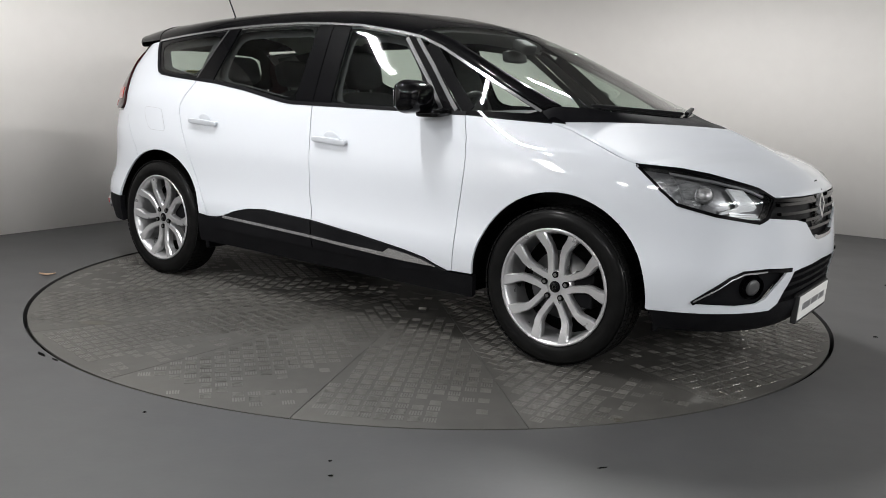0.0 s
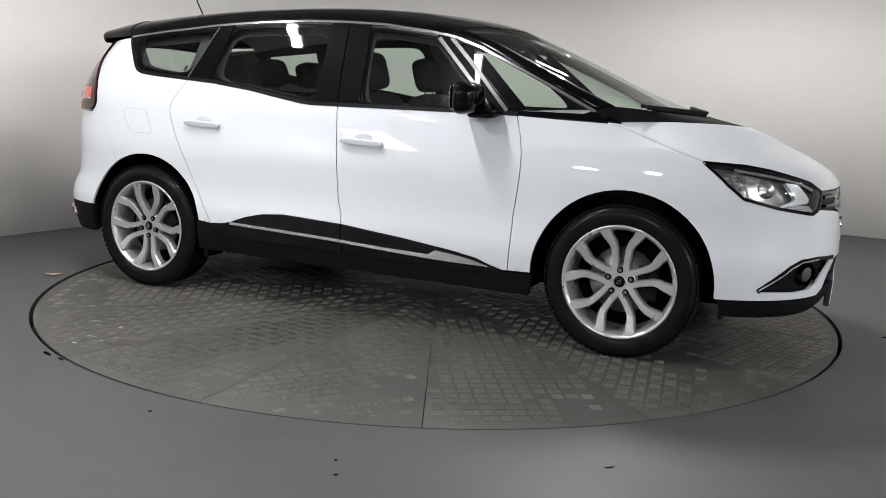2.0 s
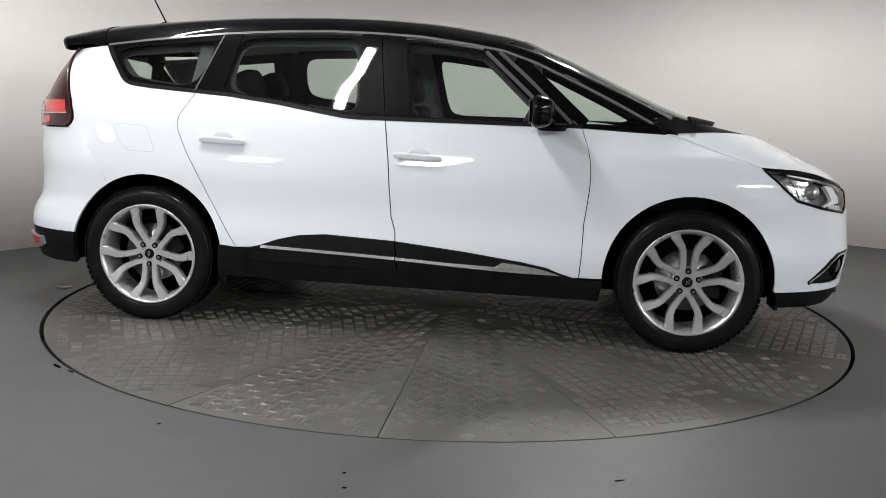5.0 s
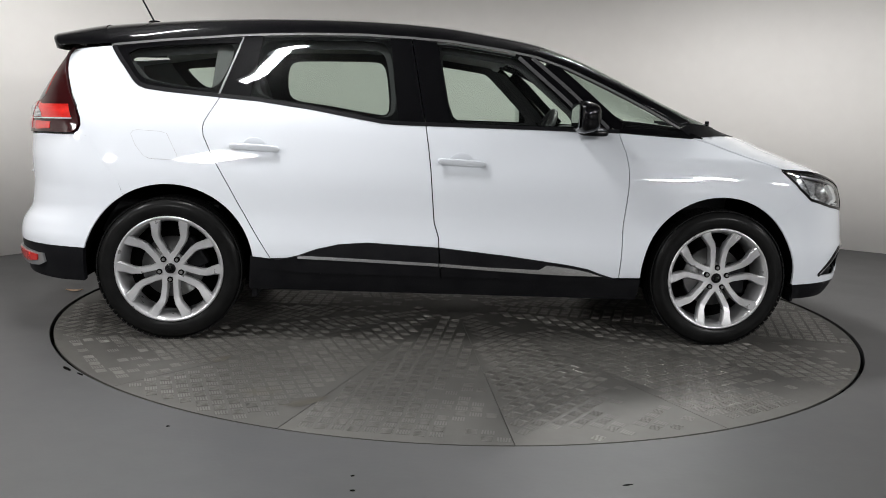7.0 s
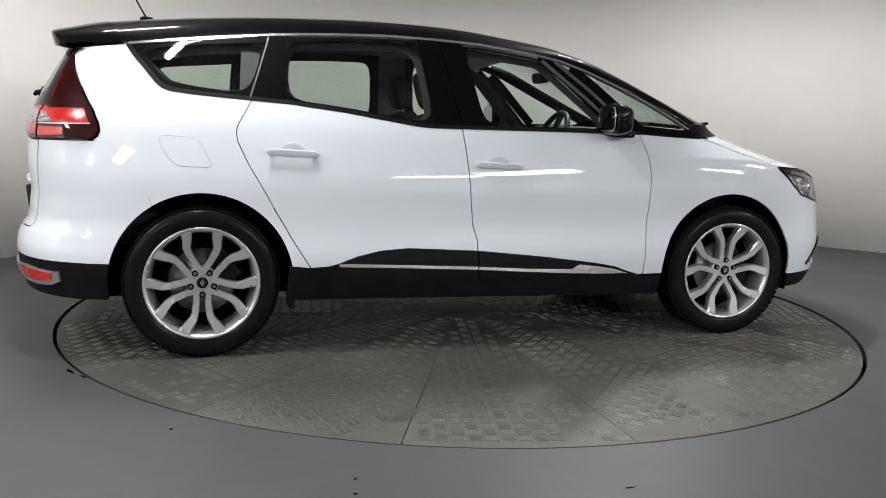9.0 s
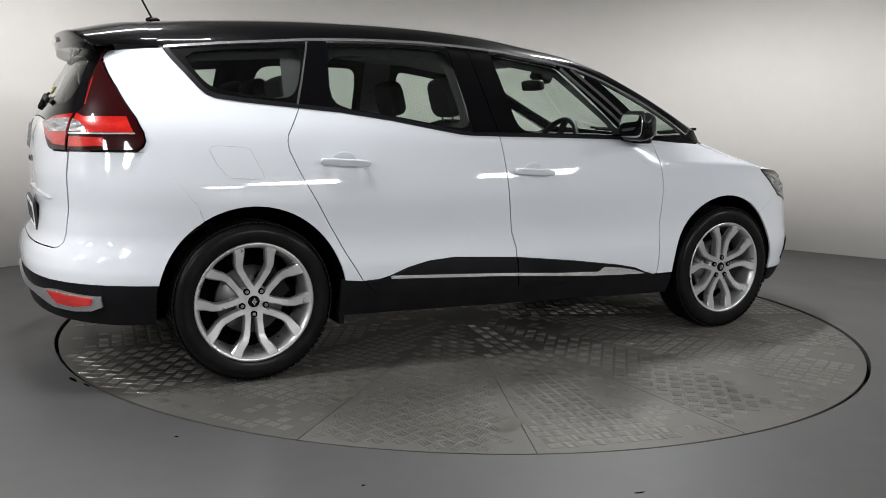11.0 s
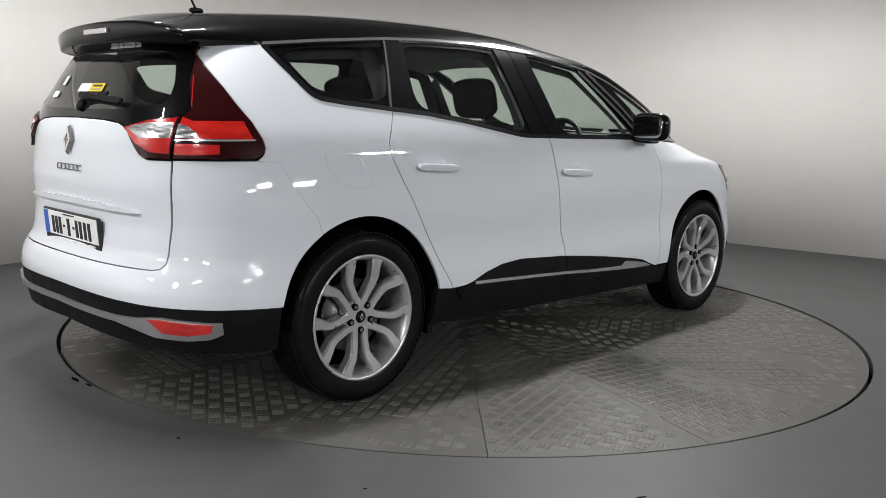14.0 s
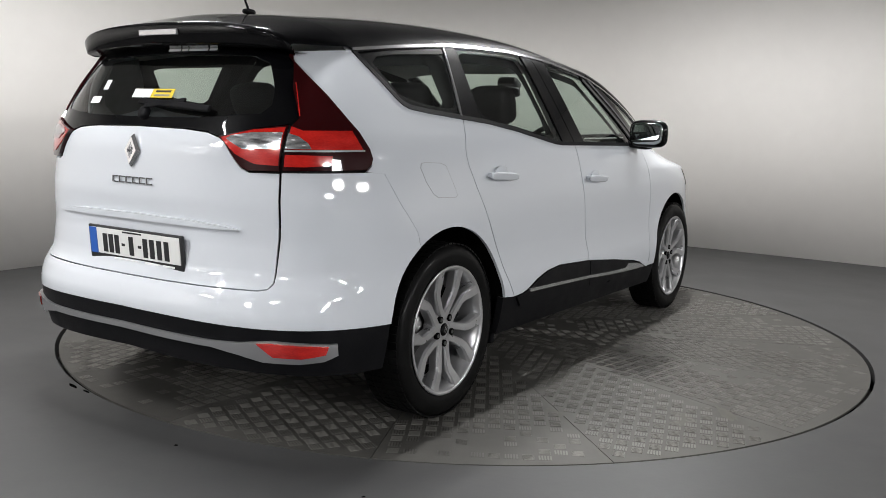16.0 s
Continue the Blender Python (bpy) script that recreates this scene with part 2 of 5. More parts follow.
M_ALLOY = varied(material("silver_alloy", (0.62, 0.62, 0.63), 0.3, 0.7), 14, (0.5, 0.5, 0.51), (0.54, 0.54, 0.55), rough=(0.27, 0.31))
M_TYRE = varied(material("tyre_rubber", (0.008, 0.008, 0.008), 0.5, Specular_IOR_Level=0.05, Coat_Weight=0.15, Coat_Roughness=0.2, Coat_IOR=1.4), 18, (0.003, 0.003, 0.003), (0.007, 0.007, 0.007), bump=0.2, bump_scale=220, rough=(0.42, 0.62))
M_DISC = material("brake_steel", (0.2, 0.2, 0.2), 0.4, 1.0)
M_FABRIC = varied(material("charcoal_fabric", (0.02, 0.02, 0.022), 0.9), 30, (0.012, 0.012, 0.013), (0.022, 0.022, 0.024), bump=0.3, bump_scale=600)
M_CABIN = varied(material("cabin_plastic", (0.03, 0.03, 0.032), 0.6), 12, (0.012, 0.012, 0.013), (0.02, 0.02, 0.021), bump=0.15, bump_scale=400)
M_LINING = varied(material("headlining", (0.6, 0.6, 0.6), 0.9), 20, (0.56, 0.56, 0.55), (0.64, 0.64, 0.63), bump=0.2, bump_scale=500)
M_RED = varied(material("red_lens", (0.3, 0.006, 0.005), 0.1, Coat_Weight=1.0, Coat_Roughness=0.02), 9, (0.3, 0.006, 0.005), (0.58, 0.016, 0.01), rough=(0.1, 0.25), stretch=(1, 1, 3))
M_REDDARK = material("dark_red_lens", (0.02, 0.001, 0.0015), 0.3, Specular_IOR_Level=0.05, Coat_Weight=1.0, Coat_Roughness=0.02, Coat_IOR=1.4)
M_CLEAR = material("clear_lens_insert", (0.5, 0.49, 0.49), 0.2, 0.5, Coat_Weight=1.0)
M_PLATEW = material("plate_white", (0.72, 0.72, 0.7), 0.35)
M_INK = material("plate_ink", (0.012, 0.012, 0.013), 0.5)
M_BLUE = material("plate_blue", (0.02, 0.10, 0.42), 0.4)
M_YELLOW = material("sticker_yellow", (0.75, 0.55, 0.03), 0.5)
M_STICKER = material("sticker_white", (0.78, 0.8, 0.8), 0.5)
M_REFLECT = material("lamp_reflector", (0.78, 0.79, 0.8), 0.22, 0.6)
M_BOWL = material("lamp_bowl", (0.16, 0.16, 0.165), 0.28, 0.5)
# bright and dark reflections of lamp facets, painted into the chrome as noise
M_FACET = varied(material("faceted_chrome", (0.5, 0.5, 0.5), 0.12, 0.7), 22, (0.12, 0.12, 0.125), (0.7, 0.7, 0.71), rough=(0.05, 0.3), stretch=(1, 1, 4))
M_PILLAR = varied(material("pillar_lining", (0.2, 0.2, 0.2), 0.85), 20, (0.17, 0.17, 0.168), (0.22, 0.22, 0.218), bump=0.15, bump_scale=500)
M_STRIP = material("dark_grey_strip", (0.06, 0.06, 0.062), 0.35)
M_BLADE = material("light_blade", (0.6, 0.61, 0.62), 0.3, Coat_Weight=1.0)
M_MIRROR = material("mirror_silver", (0.5, 0.52, 0.53), 0.02, 1.0)


def glass(name, tint, base=0.07):
    """A thin tinted pane: sees straight through, mirrors more at a slant."""
    m = bpy.data.materials.new(name)
    m.use_nodes = True
    nt = m.node_tree
    nt.nodes.remove(nt.nodes["Principled BSDF"])
    out = nt.nodes["Material Output"]
    clear, gloss, mix, slant = (nt.nodes.new(n) for n in ("ShaderNodeBsdfTransparent", "ShaderNodeBsdfGlossy", "ShaderNodeMixShader", "ShaderNodeLayerWeight"))
    clear.inputs["Color"].default_value = (*tint, 1)
    gloss.inputs["Roughness"].default_value = 0.015
    slant.inputs["Blend"].default_value = 0.5
    power, ease = nt.nodes.new("ShaderNodeMath"), nt.nodes.new("ShaderNodeMath")
    power.operation, ease.operation = "POWER", "MULTIPLY_ADD"
    power.inputs[1].default_value = 4.0
    ease.inputs[1].default_value, ease.inputs[2].default_value = 0.9 - base, base
    nt.links.new(slant.outputs["Facing"], power.inputs[0])
    nt.links.new(power.outputs[0], ease.inputs[0])
    nt.links.new(ease.outputs[0], mix.inputs[0])
    nt.links.new(clear.outputs[0], mix.inputs[1])
    nt.links.new(gloss.outputs[0], mix.inputs[2])
    nt.links.new(mix.outputs[0], out.inputs["Surface"])
    return m


M_GLASS = glass("green_tinted_glass", (0.85, 0.93, 0.875), 0.065)
M_PRIVACY = glass("rear_tinted_glass", (0.83, 0.91, 0.855), 0.085)
M_BACKLIGHT = glass("rear_window_glass", (0.84, 0.92, 0.865), 0.15)
M_LENS = glass("headlamp_glass", (0.9, 0.92, 0.93))

# ---- car: the shape of the shell ----
# x forward, y to the left, z up; half width at the middle, nose and tail at each height
Z_TAB = np.arange(0.08, 1.72, 0.005)


def eased(z, v, reach=17):
    raw = np.interp(Z_TAB, z, v)
    k = np.hanning(reach)
    pad = np.concatenate([np.full(reach // 2, raw[0]), raw, np.full(reach // 2, raw[-1])])
    return np.convolve(pad, k / k.sum(), "valid")


WIDTH = eased([0.12, 0.15, 0.22, 0.30, 0.38, 0.44, 0.50, 0.56, 0.64, 0.72, 0.80, 0.86, 0.93, 1.0, 1.06, 1.12, 1.2, 1.3, 1.4, 1.5, 1.56, 1.62],
              [0.82, 0.84, 0.885, 0.908, 0.922, 0.926, 0.922, 0.911, 0.903, 0.901, 0.899, 0.893, 0.8805, 0.867, 0.8535, 0.833, 0.79, 0.737, 0.68, 0.622, 0.575, 0.50])
NOSE = eased([0.12, 0.18, 0.25, 0.31, 0.40, 0.48, 0.60, 0.74, 0.80, 0.86, 0.92, 1.0, 1.7],
             [2.1, 2.20, 2.27, 2.30, 2.305, 2.32, 2.31, 2.295, 2.28, 2.25, 2.19, 2.1, 2.1])
TAIL = eased([0.12, 0.2, 0.28, 0.4, 0.5, 0.57, 0.63, 0.76, 0.9, 1.06, 1.12, 1.2, 1.3, 1.4, 1.5, 1.6],
             [-2.1, -2.20, -2.26, -2.29, -2.30, -2.284, -2.238, -2.222, -2.235, -2.225, -2.21, -2.17, -2.11, -2.05, -1.98, -1.92], 11)
X_REAR, X_FRONT = -0.9, 0.6
FA, FB, RA, RB = 5.0, 2.85, 6.0, 3.0
PHI = np.unique(np.concatenate([math.pi / 2 * np.linspace(0, 1, 500) ** 4, math.pi / 2 * (1 - np.linspace(0, 1, 500) ** 2)]))


def arc_table(a, b, length, width):
    x, y = length * np.sin(PHI) ** (2 / a), width * np.cos(PHI) ** (2 / b)
    return np.concatenate([[0], np.cumsum(np.hypot(np.diff(x), np.diff(y)))])


ARC_F, ARC_R = arc_table(FA, FB, 1.70, 0.91), arc_table(RA, RB, 1.37, 0.91)
S_NOSE, S_TAIL = X_FRONT + ARC_F[-1], X_REAR - ARC_R[-1]


def tail_round(z):
    """The plan of the tail: round at the bumper, squarer round the rear window."""
    u = min(max((z - 1.0) / 0.35, 0), 1)
    return RB + 1.6 * u * u * (3 - 2 * u)


def at_height(table, z):
    return float(np.interp(z, Z_TAB, table))


def narrowing(x, z):
    k = 0.365 * min(max((z - 0.95) / 0.17, 0), 1)
    return 1 - k * max(0.0, x - X_FRONT) ** 2


def shell(s, z, off=0.0):
    """The right-hand shell at s, the way round from tail to nose (s = x along the flank), and height z."""
    w = at_height(WIDTH, z)
    if s > X_FRONT:
        phi = float(np.interp(s - X_FRONT, ARC_F, PHI))
        x = X_FRONT + (at_height(NOSE, z) - X_FRONT) * math.sin(phi) ** (2 / FA)
        y = w * max(math.cos(phi), 0) ** (2 / FB) * narrowing(x, z)
    elif s < X_REAR:
        phi = float(np.interp(X_REAR - s, ARC_R, PHI))
        x = X_REAR + (at_height(TAIL, z) - X_REAR) * math.sin(phi) ** (2 / RA)
        y = w * max(math.cos(phi), 0) ** (2 / tail_round(z))
    else:
        x, y = s, w
    p = Vector((x, -y, z))
    if off:
        p += shell_normal(s, z) * off
    return p


def shell_normal(s, z):
    e = 0.006
    s0, s1 = max(s - e, S_TAIL), min(s + e, S_NOSE)
    n = (shell(s1, z) - shell(s0, z)).cross(shell(s, z + e) - shell(s, z - e))
    if s <= S_TAIL + 1e-4 or s >= S_NOSE - 1e-4:
        n.y = 0
    n.normalize()
    return n


def sx(x, z):
    """The way round at which the flank has this x."""
    if x > X_FRONT:
        u = min(max((x - X_FRONT) / (at_height(NOSE, z) - X_FRONT), 0), 1)
        return X_FRONT + float(np.interp(math.asin(u ** (FA / 2)), PHI, ARC_F))
    if x < X_REAR:
        u = min(max((X_REAR - x) / (X_REAR - at_height(TAIL, z)), 0), 1)
        return X_REAR - float(np.interp(math.asin(u ** (RA / 2)), PHI, ARC_R))
    return x


def sy(y, z, front):
    """The way round at which the nose or tail has this distance from the middle."""
    c = min(y / at_height(WIDTH, z), 1)
    if front:
        return X_FRONT + float(np.interp(math.acos(c ** (FB / 2)), PHI, ARC_F))
    return X_REAR - float(np.interp(math.acos(c ** (tail_round(z) / 2)), PHI, ARC_R))


def flank(*xz):
    return [(sx(x, z), z) for x, z in xz]


def nose(*yz):
    return [(sy(y, z, True), z) for y, z in yz]


def tail(*yz):
    return [(sy(y, z, False), z) for y, z in yz]


def arch(cx, a0, a1, r=0.42, n=22):
    out = []
    for i in range(n + 1):
        a = radians(a0 + (a1 - a0) * i / n)
        x, z = cx + r * math.cos(a), 0.36 + r * math.sin(a)
        out.append((sx(x, z), z))
    return out


def area(p):
    return sum(a[0] * b[1] - b[0] * a[1] for a, b in zip(p, p[1:] + p[:1])) / 2


def shrunk(poly, d):
    if area(poly) < 0:
        poly = poly[::-1]
    out, n = [], len(poly)
    for i in range(n):
        a, b, c = Vector(poly[i - 1]), Vector(poly[i]), Vector(poly[(i + 1) % n])
        if b[0] <= S_TAIL + 1e-4 or b[0] >= S_NOSE - 1e-4:
            e = (c - b) if abs((c - b).x) > abs((b - a).x) else (b - a)
            out.append((b.x, b.y + (d if e.x > 0 else -d)))
            continue
        e0, e1 = (b - a), (c - b)
        if e0.length < 1e-6 or e1.length < 1e-6:
            out.append((b.x, b.y))
            continue
        n0, n1 = Vector((-e0.y, e0.x)).normalized(), Vector((-e1.y, e1.x)).normalized()
        m = n0 + n1
        m = m.normalized() * min(1 / max(m.length / 2, 0.4), 2) if m.length > 0.2 else n0
        out.append((b.x + m.x * d, b.y + m.y * d))
    return out


def dense(poly, step):
    out = []
    for a, b in zip(poly, poly[1:] + poly[:1]):
        n = max(1, math.ceil(math.hypot(b[0] - a[0], b[1] - a[1]) / step))
        out += [(a[0] + (b[0] - a[0]) * i / n, a[1] + (b[1] - a[1]) * i / n) for i in range(n)]
    return out


def inside(p, loops):
    hit = False
    for loop in loops:
        for (x0, y0), (x1, y1) in zip(loop, loop[1:] + loop[:1]):
            if (y0 > p[1]) != (y1 > p[1]) and p[0] < x0 + (x1 - x0) * (p[1] - y0) / (y1 - y0):
                hit = not hit
    return hit


def panel(name, poly, mat, parent, label="", gap=0.0018, sides=(1,), off=0.0, depth=0.012, step=0.035, holes=()):
    """One panel laid on the shell from its outline in way round and height, with a rim turned inwards.
    With both sides, the two halves are one mesh that meets in the middle."""
    loops = [dense(shrunk(list(poly), gap), step)] + [dense(list(h), step) for h in holes]
    pts, edges = [], []
    for loop in loops:
        m = len(pts)
        pts += loop
        edges += [(m + i, m + (i + 1) % len(loop)) for i in range(len(loop))]
    rim = len(pts)
    near = {(round(x / step * 2), round(y / step * 2)) for x, y in pts}
    x0, x1, y0, y1 = min(q[0] for q in pts), max(q[0] for q in pts), min(q[1] for q in pts), max(q[1] for q in pts)
    for i in range(math.floor(x0 / step), math.ceil(x1 / step) + 1):
        for j in range(math.floor(y0 / step), math.ceil(y1 / step) + 1):
            q = (i * step, j * step)
            if (2 * i, 2 * j) not in near and inside(q, loops):
                pts.append(q)
    flat, _, tris, _, _, _ = delaunay_2d_cdt([Vector(q) for q in pts], edges, [], 0, 1e-5)
    tris = [t for t in tris if inside(sum((flat[k] for k in t), Vector((0, 0))) / 3, loops)]
    tris = [t if area([tuple(flat[k]) for k in t]) > 0 else t[::-1] for t in tris]
    verts, normals, faces = [], [], []
    for side in sides:
        m = len(verts)
        for q in flat:
            n = shell_normal(q.x, q.y)
            v = shell(q.x, q.y) + n * off
            verts.append((v.x, v.y * side, v.z))
            normals.append((n.x, n.y * side, n.z))
        faces += [tuple(m + k for k in (t if side > 0 else t[::-1])) for t in tris]
        if depth:
            count = {}
            for t in tris:
                for a, b in zip(t, (*t[1:], t[0])):
                    count[(a, b)] = count.get((a, b), 0) + 1
            for a, b in count:
                if (b, a) in count or (abs(verts[m + a][1]) < 1e-4 and abs(verts[m + b][1]) < 1e-4):
                    continue
                va, vb = Vector(verts[m + a]), Vector(verts[m + b])
                na, nb = Vector(normals[m + a]), Vector(normals[m + b])
                out = (vb - va).cross(na) * side
                k = len(verts)
                verts += [tuple(va), tuple(vb), tuple(vb - nb * depth), tuple(va - na * depth)]
                normals += [tuple(out.normalized())] * 4
                faces.append((k + 1, k, k + 3, k + 2) if side > 0 else (k, k + 1, k + 2, k + 3))
    me = bpy.data.meshes.new(name)
    me.from_pydata(verts, [], faces)
    me.materials.append(mat)
    for f in me.polygons:
        f.use_smooth = True
    me.normals_split_custom_set_from_vertices(normals)
    ob = new(name, me)
    ob.parent = parent
    if label:
        ob["label"] = label
    if mat in (M_GLASS, M_PRIVACY, M_BACKLIGHT, M_LENS):
        ob.visible_shadow = False
    return ob


def softened(poly, rounds=2):
    """The outline with its corners cut round."""
    for _ in range(rounds):
        out = []
        for a, b in zip(poly, poly[1:] + poly[:1]):
            n = min(0.25, 0.05 / max(math.hypot(b[0] - a[0], b[1] - a[1]), 1e-6))
            out += [(a[0] + (b[0] - a[0]) * n, a[1] + (b[1] - a[1]) * n), (b[0] + (a[0] - b[0]) * n, b[1] + (a[1] - b[1]) * n)]
        poly = out
    return poly


def ribbon(line, w):
    """An outline w wide to either side of a line."""
    up, down = [], []
    for i, p in enumerate(line):
        a, b = Vector(line[max(i - 1, 0)]), Vector(line[min(i + 1, len(line) - 1)])
        d = (b - a).normalized()
        up.append((p[0] - d.y * w, p[1] + d.x * w))
        down.append((p[0] + d.y * w, p[1] - d.x * w))
    return up + down[::-1]


# ---- car: the panels ----
car = tagged(new("car"), "pearl white seven-seat family car with a gloss black roof", "car")
BOTH = (1, -1)
GAP_REAR = ((-1.163, 1.217), (-1.2, 1.15), (-1.234, 1.09), (-1.24, 1.06), (-1.235, 1.02), (-1.192, 0.926), (-1.064, 0.696), (-0.9, 0.424))
GAP_MID = ((-0.14, 1.104), (-0.125, 1.0), (-0.111, 0.886), (-0.1, 0.75), (-0.088, 0.62), (-0.064, 0.545), (-0.062, 0.494))
GAP_FRONT = ((0.849, 1.093), (0.885, 0.99), (0.898, 0.92), (0.901, 0.856), (0.88, 0.628), (0.869, 0.355))
BELT_R = ((-0.97, 1.2), (-0.717, 1.167), (-0.463, 1.125), (-0.36, 1.111), (-0.293, 1.105))
DOOR_LOW_R = ((-0.422, 0.512), (-0.562, 0.501), (-0.674, 0.475), (-0.766, 0.441), (-0.82, 0.428))
DOOR_LOW_F = ((0.842, 0.352), (0.771, 0.373), (0.704, 0.398), (0.585, 0.42), (0.293, 0.458))
LAMP_LOW = ((1.726, 0.923), (1.835, 0.831), (1.907, 0.773))
for side in BOTH:
    ways = (side,)
    quarter = panel("quarter_panel", flank(*GAP_REAR) + arch(-1.402, 10, 121) + flank((-1.64, 0.78), (-1.72, 0.88), (-1.79, 1.0), (-1.853, 1.007), (-1.872, 1.0085), (-1.846, 1.03), (-1.836, 1.055), (-1.841, 1.09), (-1.865, 1.148), (-1.9, 1.21), (-1.928, 1.276), (-1.962, 1.407), (-1.962, 1.428), (-1.73, 1.453),
                    (-1.645, 1.35), (-1.59, 1.28), (-1.566, 1.258), (-1.53, 1.244), (-1.416, 1.231)), M_WHITE, car, sides=ways)
    rear_door = panel("rear_door", flank(*GAP_REAR, *DOOR_LOW_R[::-1], *GAP_MID[::-1], *BELT_R[::-1]), M_WHITE, car, sides=ways, gap=0.0027)
    front_door = panel("front_door", flank(*GAP_MID, *DOOR_LOW_F[::-1], *GAP_FRONT[::-1]), M_WHITE, car, sides=ways, gap=0.0027)
    panel("fender", flank(*GAP_FRONT) + arch(1.402, 180.5, 48) + flank((1.80, 0.735), (1.893, 0.778), (1.835, 0.831), (1.726, 0.927), (1.5, 1.0), (1.36, 1.05), (1.27, 1.073), (1.05, 1.082)), M_WHITE, car, sides=ways)
    # black sill with its raised moulding and bright strip
    panel("sill_cladding", flank((-1.0, 0.435), (-0.9, 0.424), (-0.82, 0.425), (0.856, 0.345), (0.985, 0.345), (0.97, 0.236), (0, 0.25), (-1.01, 0.264)), M_TRIM, car, sides=ways, gap=0.001, off=-0.004, depth=0.03)
    for door, pts in ((rear_door, (*DOOR_LOW_R[::-1], (-0.064, 0.494), (-0.05, 0.345), (-0.5, 0.35), (-0.78, 0.355), (-0.84, 0.37), (-0.87, 0.4), (-0.885, 0.421))),
                      (front_door, ((-0.06, 0.494), *DOOR_LOW_F[::-1], (0.8, 0.335), (0.6, 0.33), (-0.046, 0.345)))):
        panel("door_moulding", flank(*pts), M_TRIM, door, "black plastic lower moulding", sides=ways, off=0.007, depth=0.02)
    panel("bright_strip", ribbon(flank((-0.765, 0.437), (-0.56, 0.43), (-0.3, 0.42), (-0.062, 0.41)), 0.0075), M_CHROME, rear_door, "bright strip", sides=ways, off=0.012, gap=0, depth=0.008)
    panel("bright_strip", flank((-0.058, 0.417), (0.2, 0.402), (0.45, 0.394), (0.49, 0.418), (0.6, 0.406), (0.7, 0.389), (0.776, 0.366), (0.6, 0.368), (0.45, 0.373), (0.2, 0.386), (-0.058, 0.402)), M_CHROME, front_door, "bright strip", sides=ways, off=0.012, gap=0, depth=0.008)
    # side glass
    panel("quarter_glass", flank((-1.715, 1.448), (-1.64, 1.35), (-1.585, 1.284), (-1.555, 1.266), (-1.416, 1.24), (-1.175, 1.222), (-1.08, 1.515), (-1.446, 1.482)), M_PRIVACY, car, sides=ways, off=-0.003, depth=0, gap=0)
    rear_glass = panel("window", flank((-1.03, 1.212), (-1.005, 1.525), (-0.74, 1.538), (-0.476, 1.545), (-0.3, 1.538), (-0.255, 1.11), (-0.293, 1.108), (-0.463, 1.13), (-0.717, 1.172)), M_PRIVACY, rear_door, "tinted window pane", sides=ways, off=-0.003, depth=0, gap=0)
    panel("window", flank((-0.03, 1.108), (-0.1, 1.525), (0.0, 1.522), (0.29, 1.483), (0.345, 1.474), (0.72, 1.105)), M_GLASS, front_door, "tinted window pane", sides=ways, off=-0.003, depth=0, gap=0)
    panel("front_quarter_glass", flank((0.43, 1.452), (0.584, 1.404), (0.73, 1.34), (0.877, 1.272), (1.03, 1.199), (1.16, 1.13), (1.1, 1.108), (0.8, 1.108)), M_GLASS, car, sides=ways, off=-0.003, depth=0, gap=0)
    # dark borders of the panes and the trimmed openings behind them
    for nm, pts, wide in (("quarter", ((-1.70, 1.444), (-1.635, 1.352), (-1.575, 1.288), (-1.54, 1.27), (-1.41, 1.246), (-1.165, 1.224), (-1.072, 1.512), (-1.446, 1.48)), 0.035),
                          ("rear", ((-1.025, 1.212), (-0.998, 1.522), (-0.74, 1.536), (-0.476, 1.543), (-0.31, 1.536), (-0.262, 1.112), (-0.463, 1.134), (-0.717, 1.175)), 0.03),
                          ("front", ((-0.026, 1.11), (-0.092, 1.522), (0.0, 1.519), (0.29, 1.48), (0.34, 1.47), (0.7, 1.11)), 0.022)):
        whole = flank(*pts)
        panel("pane_border", whole, M_BLACKG, car, "black printed pane border", sides=ways, off=-0.0045, gap=0, depth=0, holes=[softened(shrunk(whole, wide * 0.55))])
        panel("opening_trim", shrunk(whole, -0.02), M_FABRIC, car, "dark trim round the window opening", sides=ways, off=-0.05, gap=0, depth=0, holes=[softened(shrunk(whole, wide * 1.2))])
    # painted frames between the panes
    panel("rear_frit", flank((-1.715, 1.448), (-1.64, 1.35), (-1.585, 1.284), (-1.555, 1.266), (-1.416, 1.24), (-1.175, 1.222), (-1.17, 1.238), (-1.41, 1.256), (-1.53, 1.278), (-1.57, 1.31), (-1.615, 1.37), (-1.64, 1.415), (-1.6, 1.44), (-1.446, 1.462), (-1.09, 1.49), (-1.08, 1.515), (-1.446, 1.482)), M_BLACKG, car, sides=ways, off=-0.001, gap=0, depth=0.01)
    panel("pillar_c", flank((-1.168, 1.219), (-1.068, 1.522), (-0.972, 1.53), (-1.018, 1.206)), M_BLACKG, car, sides=ways, off=0.0015, gap=0.001)
    panel("pillar_strip", ribbon(flank((-1.172, 1.222), (-1.072, 1.52)), 0.0045), M_STRIP, car, "thin grey strip behind the rear door", sides=ways, off=0.004, gap=0, depth=0.006)
    panel("pillar_b", flank((-0.275, 1.106), (-0.325, 1.542), (-0.215, 1.54), (-0.142, 1.106)), M_BLACKG, rear_door, sides=ways, off=0.0015, gap=0.001)
    panel("pillar_b", flank((-0.138, 1.106), (-0.211, 1.54), (-0.08, 1.527), (-0.012, 1.106)), M_BLACKG, front_door, sides=ways, off=0.0015, gap=0.001)
